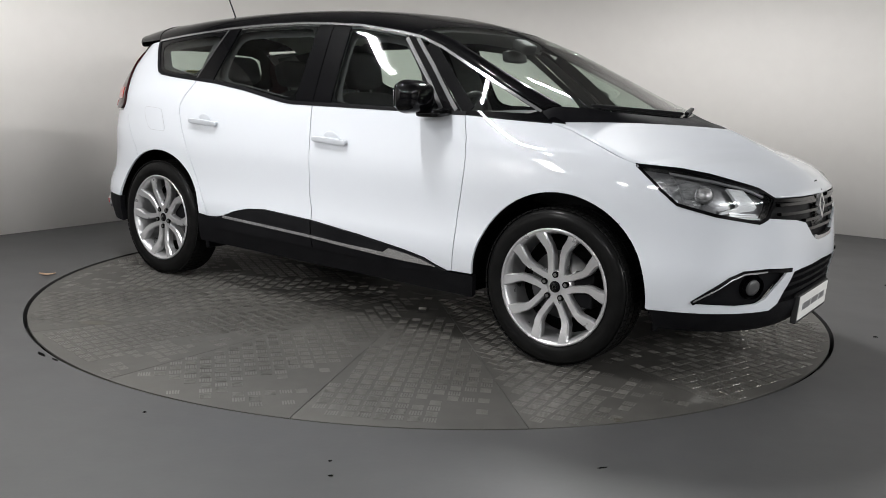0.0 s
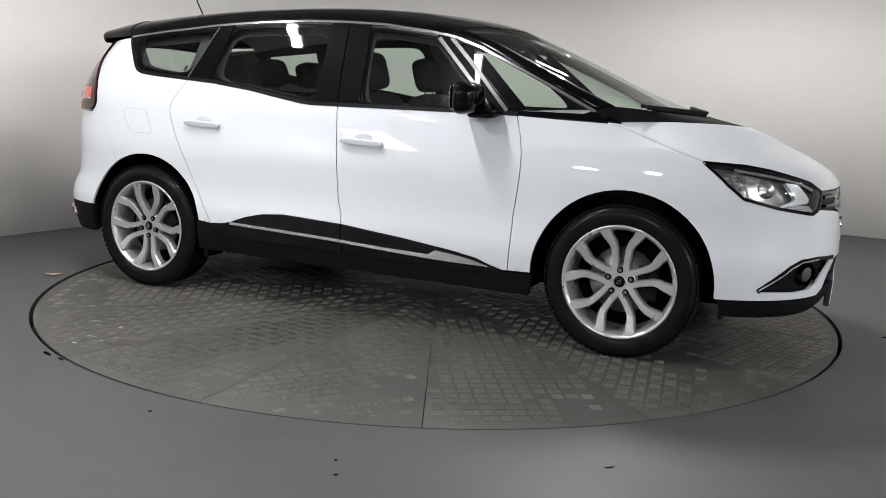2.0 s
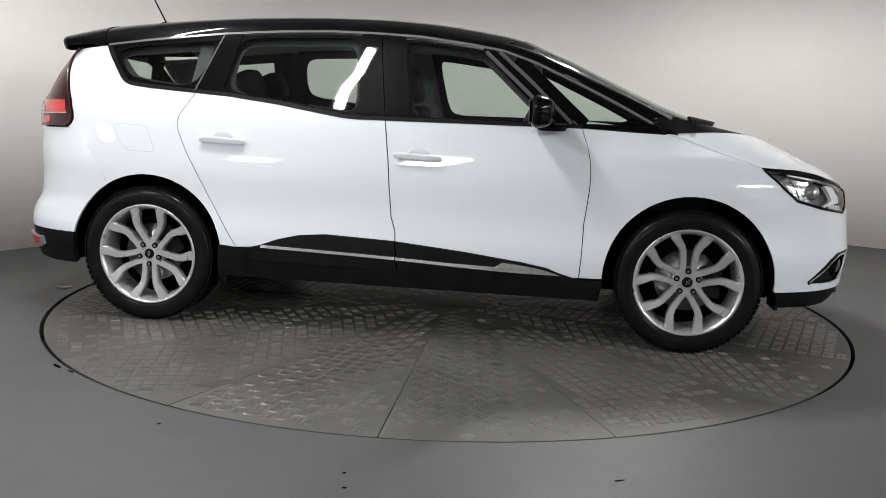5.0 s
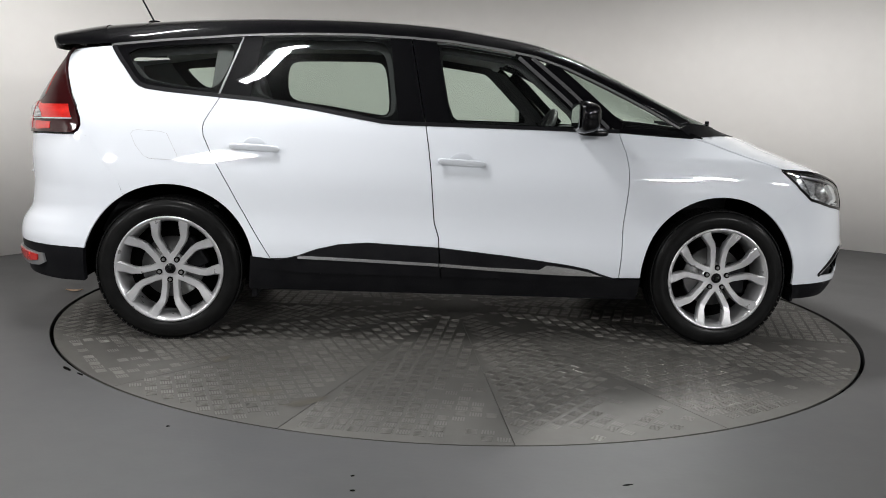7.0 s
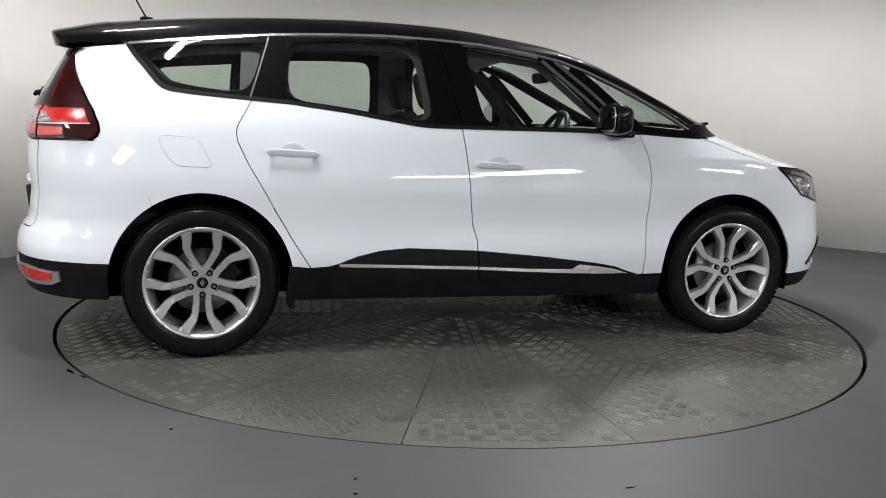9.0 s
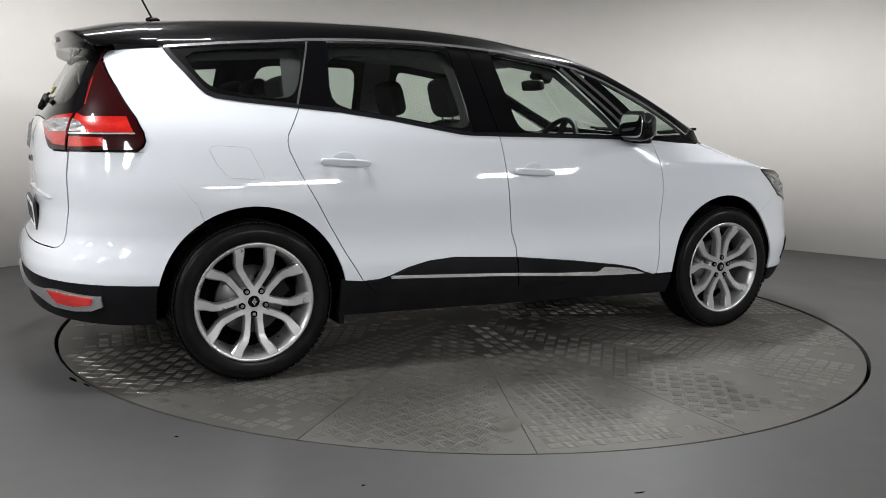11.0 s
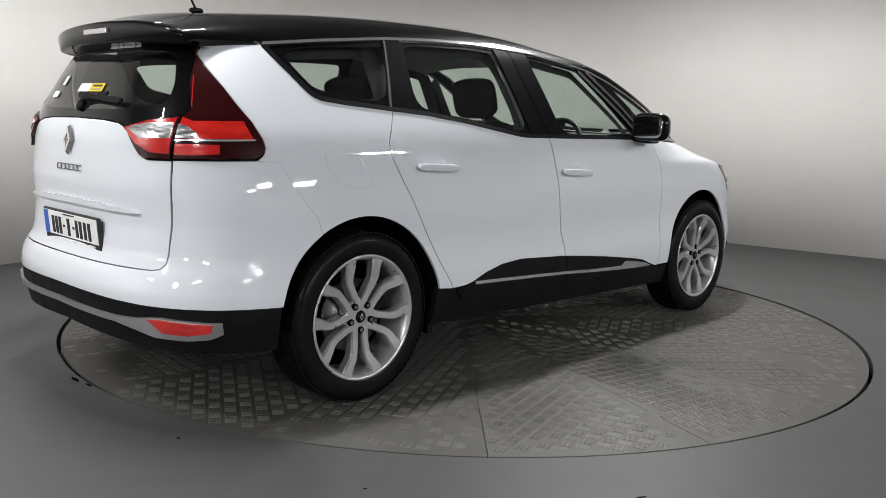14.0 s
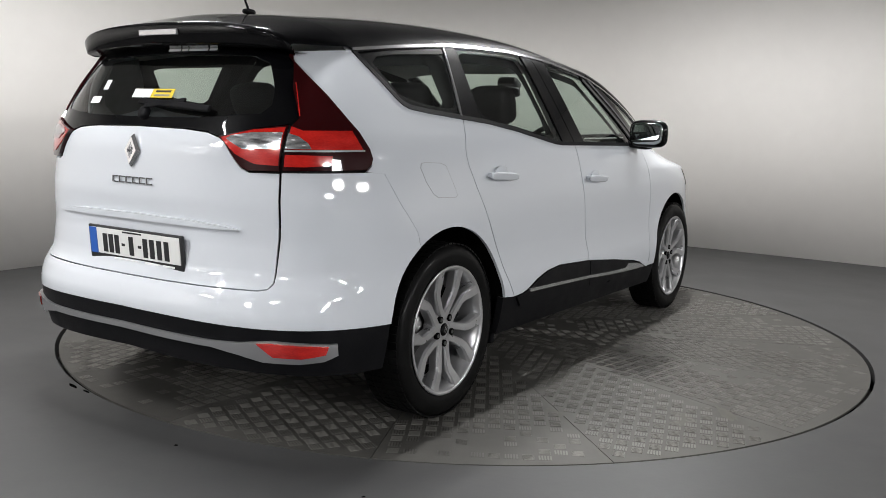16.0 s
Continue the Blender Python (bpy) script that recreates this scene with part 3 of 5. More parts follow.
    panel("pillar_a_inner", flank((0.325, 1.478), (0.44, 1.458), (0.825, 1.105), (0.69, 1.105)), M_BLACKG, front_door, "black divider before the quarter pane", sides=ways, off=0.0015, gap=0.001)
    for x0, x1 in ((0.345, 0.715), (0.415, 0.795)):
        panel("divider_strip", ribbon(flank((x0, 1.462), ((x0 + x1) / 2 + 0.012, 1.285), (x1, 1.112)), 0.009), M_STRIP, front_door, "grey divider strip", sides=ways, off=0.005, gap=0, depth=0.006)
    panel("quarter_frit", ribbon(flank((0.5, 1.43), (0.66, 1.3), (0.865, 1.112)), 0.028), M_BLACKG, front_door, sides=ways, off=0.0, gap=0, depth=0.004)
    panel("belt_trim", ribbon(flank((-1.72, 1.455), (-1.645, 1.355), (-1.59, 1.286), (-1.566, 1.264), (-1.53, 1.25), (-1.416, 1.237), (-1.165, 1.218), (-0.97, 1.204), (-0.717, 1.172), (-0.463, 1.13), (-0.36, 1.114), (-0.293, 1.109), (0.56, 1.103), (0.85, 1.1)), 0.009), M_TRIM, car, sides=ways, off=0.004, gap=0, depth=0.012)
    panel("cowl_side", flank((0.85, 1.092), (0.85, 1.115), (1.15, 1.112), (1.2, 1.13), (1.33, 1.075), (1.27, 1.075), (1.05, 1.084)), M_BLACKG, car, sides=ways, off=0.002, gap=0.001)
    panel("chrome_trim", ribbon(flank((-1.72, 1.456), (-1.446, 1.489), (-1.07, 1.527), (-0.737, 1.546), (-0.476, 1.552), (-0.226, 1.545), (0.0, 1.532), (0.29, 1.493), (0.438, 1.466), (0.584, 1.416), (0.73, 1.352), (0.877, 1.284), (1.03, 1.21), (1.2, 1.122)), 0.006), M_CHROME, car, "bright window-top strip", sides=ways, off=0.005, gap=0, depth=0.01)
    # cabin side trim
    panel("door_card", flank((-1.9, 1.2), (-1.9, 0.85), (-0.93, 0.85), (-0.93, 0.4), (0.93, 0.4), (0.93, 0.85), (1.2, 0.85), (1.2, 1.06), (-0.3, 1.07), (-0.97, 1.17), (-1.2, 1.19)), M_CABIN, car, "dark inner door trim", sides=ways, off=-0.07, gap=0, depth=0)
    # tail lamps, one half on the body and one on the tailgate
    lamp = panel("tail_lamp", tail((0.643, 1.008)) + flank((-1.876, 1.013), (-1.85, 1.032), (-1.84, 1.056), (-1.845, 1.09), (-1.869, 1.148), (-1.903, 1.21), (-1.931, 1.276), (-1.965, 1.41)) + tail((0.535, 1.43), (0.6, 1.29), (0.655, 1.19), (0.645, 1.165)), M_REDDARK, car, "dark red tail lamp with clear insert", sides=ways, off=0.013, gap=0.003, depth=0.022)
    panel("lens_band", tail((0.646, 1.083)) + flank((-1.876, 1.083), (-1.9, 1.149)) + tail((0.679, 1.146), (0.646, 1.16)), M_RED, lamp, "bright red lens", sides=ways, off=0.0155, gap=0.001, depth=0.004)
    panel("lower_lens", tail((0.648, 1.024), (0.7, 1.024)) + flank((-1.993, 1.03), (-1.99, 1.064)) + tail((0.7, 1.066), (0.648, 1.066)), M_RED, lamp, "bright red lens", sides=ways, off=0.0155, gap=0.001, depth=0.004)
    panel("clear_insert", tail((0.646, 1.084), (0.712, 1.084), (0.7, 1.106), (0.675, 1.126), (0.646, 1.136)), M_FACET, lamp, "clear indicator insert", sides=ways, off=0.018, gap=0.001, depth=0.004)
    panel("light_guide", ribbon(tail((0.646, 1.078)) + flank((-1.98, 1.079), (-1.874, 1.081)), 0.003), M_CLEAR, lamp, sides=ways, off=0.018, gap=0, depth=0.003)
    # added black strip that keeps the gap beside the lamp dark
    panel("lamp_seal", ribbon(tail((0.535, 1.425), (0.598, 1.29), (0.653, 1.19), (0.643, 1.165)), 0.013), M_BLACKG, car, "black strip darkening the gap beside the tail lamp", sides=ways, off=0.0, gap=0, depth=0.004)
    panel("upper_guide", ribbon(tail((0.6, 1.31), (0.655, 1.195)), 0.002), M_RED, lamp, sides=ways, off=0.014, gap=0, depth=0.003)
    # rear reflectors
    panel("rear_reflector", tail((0.615, 0.421), (0.665, 0.424)) + flank((-2.055, 0.41), (-2.06, 0.378), (-2.12, 0.366)) + tail((0.665, 0.372)), M_RED, car, "red rear reflector", sides=ways, off=0.016, gap=0.002)

bumper = panel("rear_bumper", flank((-1.79, 1.0), (-1.72, 0.88), (-1.64, 0.78)) + arch(-1.402, 121, 166) + flank((-1.81, 0.457)) + tail((0.6, 0.468), (0.3, 0.476), (0.0, 0.479), (0.0, 0.592), (0.3, 0.593), (0.6, 0.594), (0.63, 0.6), (0.641, 0.62), (0.644, 0.744), (0.642, 1.004)) + flank((-1.853, 1.008)), M_WHITE, car, sides=BOTH, gap=0.0004)
panel("rear_valance", flank((-1.815, 0.455)) + tail((0.6, 0.466), (0.3, 0.474), (0.0, 0.477), (0.0, 0.32), (0.5, 0.305)) + flank((-1.95, 0.285), (-1.82, 0.285)), M_TRIM, car, "black plastic rear valance", sides=BOTH, gap=0.001, off=-0.003, depth=0.03)
panel("rear_trim", tail((0.0, 0.418), (0.45, 0.412), (0.56, 0.416), (0.62, 0.424), (0.665, 0.428)) + flank((-2.06, 0.414), (-2.03, 0.414), (-2.022, 0.372), (-2.06, 0.352), (-2.12, 0.345)) + tail((0.63, 0.35), (0.55, 0.372), (0.45, 0.39), (0.0, 0.398)), M_SATIN, car, "satin silver rear bumper trim", sides=BOTH, gap=0, off=0.01)
tailgate = panel("tailgate", tail((0.0, 0.594), (0.6, 0.596), (0.628, 0.602), (0.638, 0.622), (0.638, 0.744), (0.636, 1.003), (0.536, 1.003), (0.51, 1.015), (0.48, 1.05), (0.44, 1.1), (0.415, 1.118), (0.36, 1.134), (0.25, 1.143), (0.0, 1.147)), M_WHITE, car, sides=BOTH)
panel("tailgate_crease", tail((0.0, 0.826), (0.3, 0.822), (0.46, 0.81), (0.51, 0.8), (0.45, 0.797), (0.0, 0.8)), M_WHITE, tailgate, sides=BOTH, off=0.012, gap=0, depth=0.03)
panel("rear_window", tail((0.0, 1.15), (0.25, 1.146), (0.36, 1.138), (0.415, 1.124), (0.54, 1.155), (0.64, 1.172), (0.65, 1.19), (0.595, 1.29), (0.52, 1.45), (0.0, 1.48)), M_BACKLIGHT, tailgate, "tinted rear window", sides=BOTH, gap=0, depth=0, off=-0.002)
panel("window_border", tail((0.0, 1.15), (0.25, 1.146), (0.36, 1.138), (0.415, 1.124), (0.54, 1.155), (0.64, 1.172), (0.65, 1.19), (0.595, 1.29), (0.52, 1.45), (0.0, 1.48), (0.0, 1.425), (0.42, 1.41), (0.49, 1.385), (0.55, 1.29), (0.565, 1.235), (0.54, 1.205), (0.3, 1.185), (0.0, 1.182)), M_BLACKG, tailgate, sides=BOTH, gap=0, off=0.0005, depth=0.008)
for side in BOTH:
    inner = panel("tail_lamp", tail((0.412, 1.119), (0.445, 1.098), (0.485, 1.05), (0.512, 1.018), (0.538, 1.007), (0.637, 1.007), (0.639, 1.165), (0.54, 1.15)), M_REDDARK, tailgate, "dark red tail lamp with clear insert", sides=(side,), off=0.013, gap=0.002, depth=0.022)
    panel("lens_band", tail((0.428, 1.117), (0.49, 1.062), (0.56, 1.03), (0.634, 1.026), (0.634, 1.158), (0.54, 1.146)), M_RED, inner, "bright red lens", sides=(side,), off=0.0155, gap=0.002, depth=0.004)
    panel("clear_insert", tail((0.45, 1.112), (0.515, 1.078), (0.633, 1.082), (0.633, 1.14), (0.54, 1.136), (0.47, 1.125)), M_FACET, inner, "clear reversing lamp insert", sides=(side,), off=0.018, gap=0.002, depth=0.004)

for side in BOTH:
    panel("joint_flange", ribbon(flank((-1.845, 1.0), (-1.79, 0.996), (-1.72, 0.88), (-1.64, 0.78), (-1.62, 0.728)), 0.012), M_WHITE, car, sides=(side,), off=-0.0012, gap=0, depth=0.004)
    panel("joint_flange", ribbon(flank((1.688, 0.676), (1.80, 0.735), (1.893, 0.778), (1.91, 0.782)), 0.01), M_WHITE, car, sides=(side,), off=-0.0012, gap=0, depth=0.004)
# front bumper, with pockets for the fog lamps and the lower grille
FOG = flank((1.995, 0.362)) + nose((0.735, 0.43), (0.70, 0.47), (0.655, 0.494), (0.56, 0.5), (0.43, 0.492), (0.47, 0.45), (0.53, 0.385), (0.575, 0.362), (0.66, 0.356))
LOW_GRILLE = nose((0.37, 0.485), (0.3, 0.492), (0.0, 0.5), (0.0, 0.36), (0.3, 0.352), (0.45, 0.352), (0.4, 0.43))
panel("front_bumper", flank((1.80, 0.735)) + arch(1.402, 48, -4.5) + flank((1.83, 0.322)) + nose((0.75, 0.322), (0.66, 0.323), (0.5, 0.325)) + [LOW_GRILLE[5], LOW_GRILLE[6], LOW_GRILLE[0], LOW_GRILLE[1], LOW_GRILLE[2]]
      + nose((0.0, 0.6), (0.1, 0.602), (0.16, 0.62), (0.26, 0.69), (0.36, 0.708), (0.545, 0.725), (0.585, 0.702), (0.728, 0.732)) + flank((1.907, 0.771), (1.893, 0.778)), M_WHITE, car, sides=BOTH, gap=0.001, depth=0.01, holes=[FOG])
panel("grille_opening", nose((0.0, 0.59), (0.2, 0.6), (0.38, 0.69), (0.56, 0.705), (0.52, 0.82), (0.118, 0.82), (0.0, 0.82)), M_TRIM, car, "black front grille", sides=BOTH, gap=0, depth=0, off=-0.03)
panel("lower_grille", nose((0.0, 0.34), (0.5, 0.335), (0.45, 0.42), (0.4, 0.51), (0.0, 0.52)), M_TRIM, car, "black lower grille", sides=BOTH, gap=0, depth=0, off=-0.04)
for z in (0.39, 0.425, 0.46):
    panel("grille_bar", ribbon(nose((0.0, z + 0.004), (0.2, z + 0.003), (0.42, z - 0.004)), 0.007), M_TRIM, car, sides=BOTH, gap=0, depth=0.03, off=-0.008)
for z in (0.645, 0.685, 0.725, 0.765):
    panel("grille_bar", ribbon(nose((0.0, z + 0.01), (0.12, z + 0.01), (0.24 if z < 0.7 else 0.46, z + 0.012)), 0.0065), M_BLACKG, car, sides=BOTH, gap=0, depth=0.02, off=-0.006)
for side in BOTH:
    panel("grille_strip", ribbon(nose((0.5, 0.797), (0.3, 0.79), (0.12, 0.79)), 0.007), M_BLACKG, car, sides=(side,), gap=0, depth=0.02, off=0.002)
panel("grille_chin", ribbon(nose((0.0, 0.606), (0.1, 0.608), (0.15, 0.62)), 0.008), M_CHROME, car, "bright grille chin", sides=BOTH, gap=0, depth=0.02, off=0.006)
panel("front_lip", flank((1.83, 0.32)) + nose((0.75, 0.32), (0.5, 0.323), (0.45, 0.35), (0.0, 0.355), (0.0, 0.23), (0.5, 0.225)) + flank((2.0, 0.23), (1.85, 0.235)), M_TRIM, car, "black plastic front lip", sides=BOTH, gap=0.001, off=-0.006, depth=0.04)
for side in BOTH:
    panel("fog_pocket", flank((1.98, 0.35)) + nose((0.74, 0.44), (0.70, 0.485), (0.65, 0.51), (0.42, 0.505), (0.46, 0.44), (0.53, 0.37), (0.58, 0.345)), M_TRIM, car, sides=(side,), gap=0, depth=0, off=-0.028)
    panel("fog_trim", ribbon(flank((1.996, 0.366)) + nose((0.735, 0.436), (0.70, 0.476), (0.655, 0.5), (0.56, 0.506), (0.4, 0.497)), 0.009), M_BLACKG, car, "gloss black fog lamp trim", sides=(side,), gap=0, off=0.006, depth=0.02)
    panel("fog_strip", ribbon(flank((2.0, 0.374)) + nose((0.73, 0.434), (0.698, 0.472), (0.655, 0.496), (0.56, 0.502)), 0.003), M_CHROME, car, "thin bright fog lamp strip", sides=(side,), gap=0, off=0.009, depth=0.01)
    hp = shell(sy(0.60, 0.43, True), 0.43, -0.02)
    hn = shell_normal(sy(0.60, 0.43, True), 0.43)
    hp.y, hn.y = hp.y * side, hn.y * side
    turn = Matrix.Translation(hp) @ hn.to_track_quat("Z", "Y").to_matrix().to_4x4()
    bm = bmesh.new()
    bmesh.ops.create_cone(bm, cap_ends=False, segments=32, radius1=0.058, radius2=0.05, depth=0.03)
    bmesh.ops.create_cone(bm, cap_ends=True, segments=32, radius1=0.046, radius2=0.043, depth=0.012)
    fog = part("fog_lamp", bm, M_BLACKG, car, smooth=True, m=turn)
    bm = bmesh.new()
    bmesh.ops.create_uvsphere(bm, u_segments=20, v_segments=10, radius=0.036, matrix=pose(0, 0, 0.004) @ Matrix.Diagonal((1, 1, 0.35, 1)))
    part("lens", bm, M_STRIP, fog, smooth=True)
    # headlamp: a dark bowl with bright reflectors behind a clear cover
    cover = flank(*LAMP_LOW) + nose((0.728, 0.735), (0.585, 0.706), (0.55, 0.722), (0.495, 0.803), (0.56, 0.842), (0.63, 0.866), (0.7, 0.895)) + flank((1.9, 0.913))
    lamp = panel("headlamp", cover, M_LENS, car, "clear headlamp with bright reflectors", sides=(side,), gap=0.003, depth=0)
    panel("bowl", cover, M_BOWL, lamp, sides=(side,), gap=-0.004, depth=0, off=-0.05)
    panel("bezel", ribbon(cover + cover[:1], 0.007), M_BLACKG, lamp, sides=(side,), gap=0, depth=0.05, off=0.003)
    panel("reflector", flank((1.8, 0.875), (1.86, 0.81), (1.92, 0.772)) + nose((0.76, 0.758), (0.735, 0.87)) + flank((1.86, 0.89)), M_FACET, lamp, "bright faceted outer reflector", sides=(side,), gap=0, depth=0.02, off=-0.026)
    for x0, z0, x1, z1 in ((1.8, 0.86, 1.88, 0.895), (1.82, 0.835, 1.92, 0.875), (1.85, 0.81, 1.93, 0.845), (1.83, 0.885, 1.9, 0.78), (1.87, 0.895, 1.935, 0.775)):
        panel("facet_rib", ribbon(flank((x0, z0), (x1, z1)), 0.0025), M_BOWL, lamp, sides=(side,), gap=0, depth=0.004, off=-0.022)
    panel("upper_strip", ribbon(flank((1.86, 0.9)) + nose((0.7, 0.877), (0.6, 0.845), (0.54, 0.815)), 0.005), M_SATIN, lamp, sides=(side,), gap=0, depth=0.01, off=-0.012)
    panel("light_blade", nose((0.672, 0.85), (0.618, 0.843), (0.582, 0.772), (0.6, 0.757), (0.68, 0.746), (0.714, 0.738), (0.71, 0.75), (0.665, 0.768), (0.655, 0.776)), M_BLADE, lamp, "white daytime light blade", sides=(side,), gap=0, depth=0.02, off=-0.014)
    for z in (0.722, 0.731, 0.74):
        panel("lower_reflector", ribbon(nose((0.69, z + 0.006), (0.575 + (z - 0.722), z)), 0.0028), M_REFLECT, lamp, sides=(side,), gap=0, depth=0.01, off=-0.01)
    q = shell(sy(0.742, 0.82, True), 0.82, -0.03)
    qn = shell_normal(sy(0.742, 0.82, True), 0.82)
    q.y, qn.y = q.y * side, qn.y * side
    bm = bmesh.new()
    bmesh.ops.create_uvsphere(bm, u_segments=24, v_segments=12, radius=0.04)
    part("projector", bm, M_FACET, lamp, smooth=True, m=Matrix.Translation(q) @ Matrix.Diagonal((1, 1, 1, 1)))


# ---- car: roof, windscreen and bonnet as one run of cross-bows ----
def along(table, t):
    """A point on a smooth line through the rows of (t, x, y, z)."""
    ts = [r[0] for r in table]
    i = min(max(int(np.searchsorted(ts, t)) - 1, 0), len(ts) - 2)
    p0, p1, p2, p3 = (Vector(table[min(max(k, 0), len(ts) - 1)][1:]) for k in (i - 1, i, i + 1, i + 2))
    t0, t1, t2, t3 = (ts[min(max(k, 0), len(ts) - 1)] for k in (i - 1, i, i + 1, i + 2))
    m1 = (p2 - p0) / max(t2 - t0, 1e-6)
    m2 = (p3 - p1) / max(t3 - t1, 1e-6)
    h = t2 - t1
    u = (t - t1) / h
    return (2 * u ** 3 - 3 * u ** 2 + 1) * p1 + (u ** 3 - 2 * u ** 2 + u) * h * m1 + (-2 * u ** 3 + 3 * u ** 2) * p2 + (u ** 3 - u ** 2) * h * m2


EDGE_TOP = [(-1.925, 1.432), (-1.72, 1.46), (-1.446, 1.493), (-1.07, 1.531), (-0.737, 1.55), (-0.476, 1.556), (-0.226, 1.549), (0.0, 1.536), (0.29, 1.497), (0.438, 1.47), (0.584, 1.42), (0.73, 1.356), (0.877, 1.288), (1.03, 1.214), (1.2, 1.126)]
MIDDLE = [(-2.095, 1.532), (-1.86, 1.59), (-1.5, 1.625), (-1.1, 1.65), (-0.72, 1.66), (-0.4, 1.66), (-0.1, 1.65), (0.18, 1.626), (0.45, 1.58), (0.62, 1.53), (0.81, 1.444), (0.99, 1.362), (1.19, 1.273), (1.4, 1.185), (1.62, 1.112)]
E_ROWS = [(i, *shell(sx(x, z), z, 0.004)) for i, (x, z) in enumerate(EDGE_TOP)]
E_ROWS[0] = (0, -1.985, -0.57, 1.45)
C_ROWS = [(i, x, 0.0, z) for i, (x, z) in enumerate(MIDDLE)]


def bow(t, v, lift=0.0):
    """The roof and windscreen at t along the car and v from its edge (0) to the middle (1)."""
    e, c = along(E_ROWS, t), along(C_ROWS, t)
    k = min(max((t - 7.5) / 2.5, 0), 1)
    pull = 0.86 * (1 - k) + 0.8 * k
    back = min(max(1.6 - t, 0) / 1.6, 1)
    p = Vector((e.x + (c.x - e.x) * (0.25 + 0.45 * k + 0.6 * back), e.y * (pull + 0.11 * back), e.z + (c.z - e.z) * 0.97 + 0.012 * k))
    w = 1.25
    a, b, d = (1 - v) ** 2, 2 * v * (1 - v) * w, v * v
    q = (e * a + p * b + c * d) / (a + b + d)
    # the windscreen pillar stands proud of the side panes
    ease = k * (1 - math.exp(-v / 0.05)) * (1 - v) ** 1.5
    return q + Vector((0.3 * lift * k + 0.018 * ease, 0, lift + 0.036 * ease))


def loft(name, f, t0, t1, v0, v1, nt, nv, mat, parent, label="", sides=BOTH, depth=0.0, lift=0.0):
    bm = bmesh.new()
    for side in sides:
        grid = []
        for i in range(nt + 1):
            row = []
            for j in range(nv + 1):
                p = f(t0 + (t1 - t0) * i / nt, v0 + (v1 - v0) * j / nv, lift)
                row.append(bm.verts.new((p.x, p.y * side, p.z)))
            grid.append(row)
        for i in range(nt):
            for j in range(nv):
                q = (grid[i][j], grid[i + 1][j], grid[i + 1][j + 1], grid[i][j + 1])
                bm.faces.new(q if side > 0 else q[::-1]).smooth = True
    bmesh.ops.remove_doubles(bm, verts=bm.verts, dist=1e-4)
    bmesh.ops.recalc_face_normals(bm, faces=bm.faces)
    if sum(fc.normal.z * fc.calc_area() for fc in bm.faces) < 0:
        bmesh.ops.reverse_faces(bm, faces=bm.faces)
    ob = part(name, bm, mat, parent, label)
    if depth:
        mod = ob.modifiers.new("thickness", "SOLIDIFY")
        mod.thickness, mod.offset = depth, -1
    return ob


T_GLASS = 8.75
loft("roof", bow, 0.95, T_GLASS, 0.0, 1.0, 70, 22, M_BLACKG, car, "gloss black roof")
loft("headlining", bow, 1.0, T_GLASS, 0.0, 1.0, 30, 12, M_LINING, car, "grey headlining", lift=-0.035)
screen = loft("windscreen", bow, T_GLASS, 14.0, 0.09, 1.0, 40, 18, M_GLASS, car, "tinted windscreen", lift=-0.002)
screen.visible_shadow = False
for side in BOTH:
    loft("windscreen_pillar", bow, T_GLASS, 14.0, 0.0, 0.1, 40, 4, M_BLACKG, car, sides=(side,), depth=0.03)
loft("windscreen_header", bow, T_GLASS - 0.03, T_GLASS + 0.14, 0.08, 1.0, 4, 22, M_BLACKG, car, lift=-0.0005)


# spoiler over the rear window
def spoiler_top(t, v, lift):
    return bow(t, v, lift + 0.004)


spoiler = loft("spoiler", spoiler_top, -0.0, 0.945, 0.0, 1.0, 10, 22, M_BLACKG, car, "gloss black rear spoiler")
bm = bmesh.new()
for side in BOTH:
    rows = []
    for j in range(23):
        v = j / 22
        a = bow(0.0, v, 0.004)
        drop = max(a.z - 1.428 - 0.03 * v, 0.004)
        ring = [a, a + Vector((-0.012, 0, -0.005)), a + Vector((-0.016, 0, -0.014)), a + Vector((-0.004, 0, -drop)), a + Vector((0.012, 0, -drop - 0.004)), a + Vector((0.14, 0, -drop - 0.03 * v))]
        rows.append([bm.verts.new((p.x, p.y * side, p.z)) for p in ring])
    for r, q in zip(rows, rows[1:]):
        for k in range(5):
            f = bm.faces.new((r[k], q[k], q[k + 1], r[k + 1]) if side < 0 else (r[k], r[k + 1], q[k + 1], q[k]))
            f.smooth = k < 3
bmesh.ops.remove_doubles(bm, verts=bm.verts, dist=1e-4)
part("lip", bm, M_BLACKG, spoiler)
bm = box(bmesh.new(), -2.1135, -2.09, -0.105, 0.105, 1.486, 1.508, 0.003)
part("brake_light", bm, M_CLEAR, spoiler, "clear high brake light")

# cowl and bonnet
HOOD_E = flank((1.27, 1.075), (1.36, 1.052), (1.5, 1.003), (1.726, 0.931), (1.9, 0.918)) + nose((0.63, 0.871), (0.495, 0.81), (0.25, 0.803), (0.1, 0.8))
HOOD_C = [(0, 1.83, 0, 1.066), (1, 1.895, 0, 1.042), (2, 1.96, 0, 1.012), (3, 2.04, 0, 0.976), (4, 2.115, 0, 0.94), (5, 2.18, 0, 0.905), (6, 2.235, 0, 0.868), (7, 2.272, 0, 0.832), (8, 2.29, 0, 0.802)]


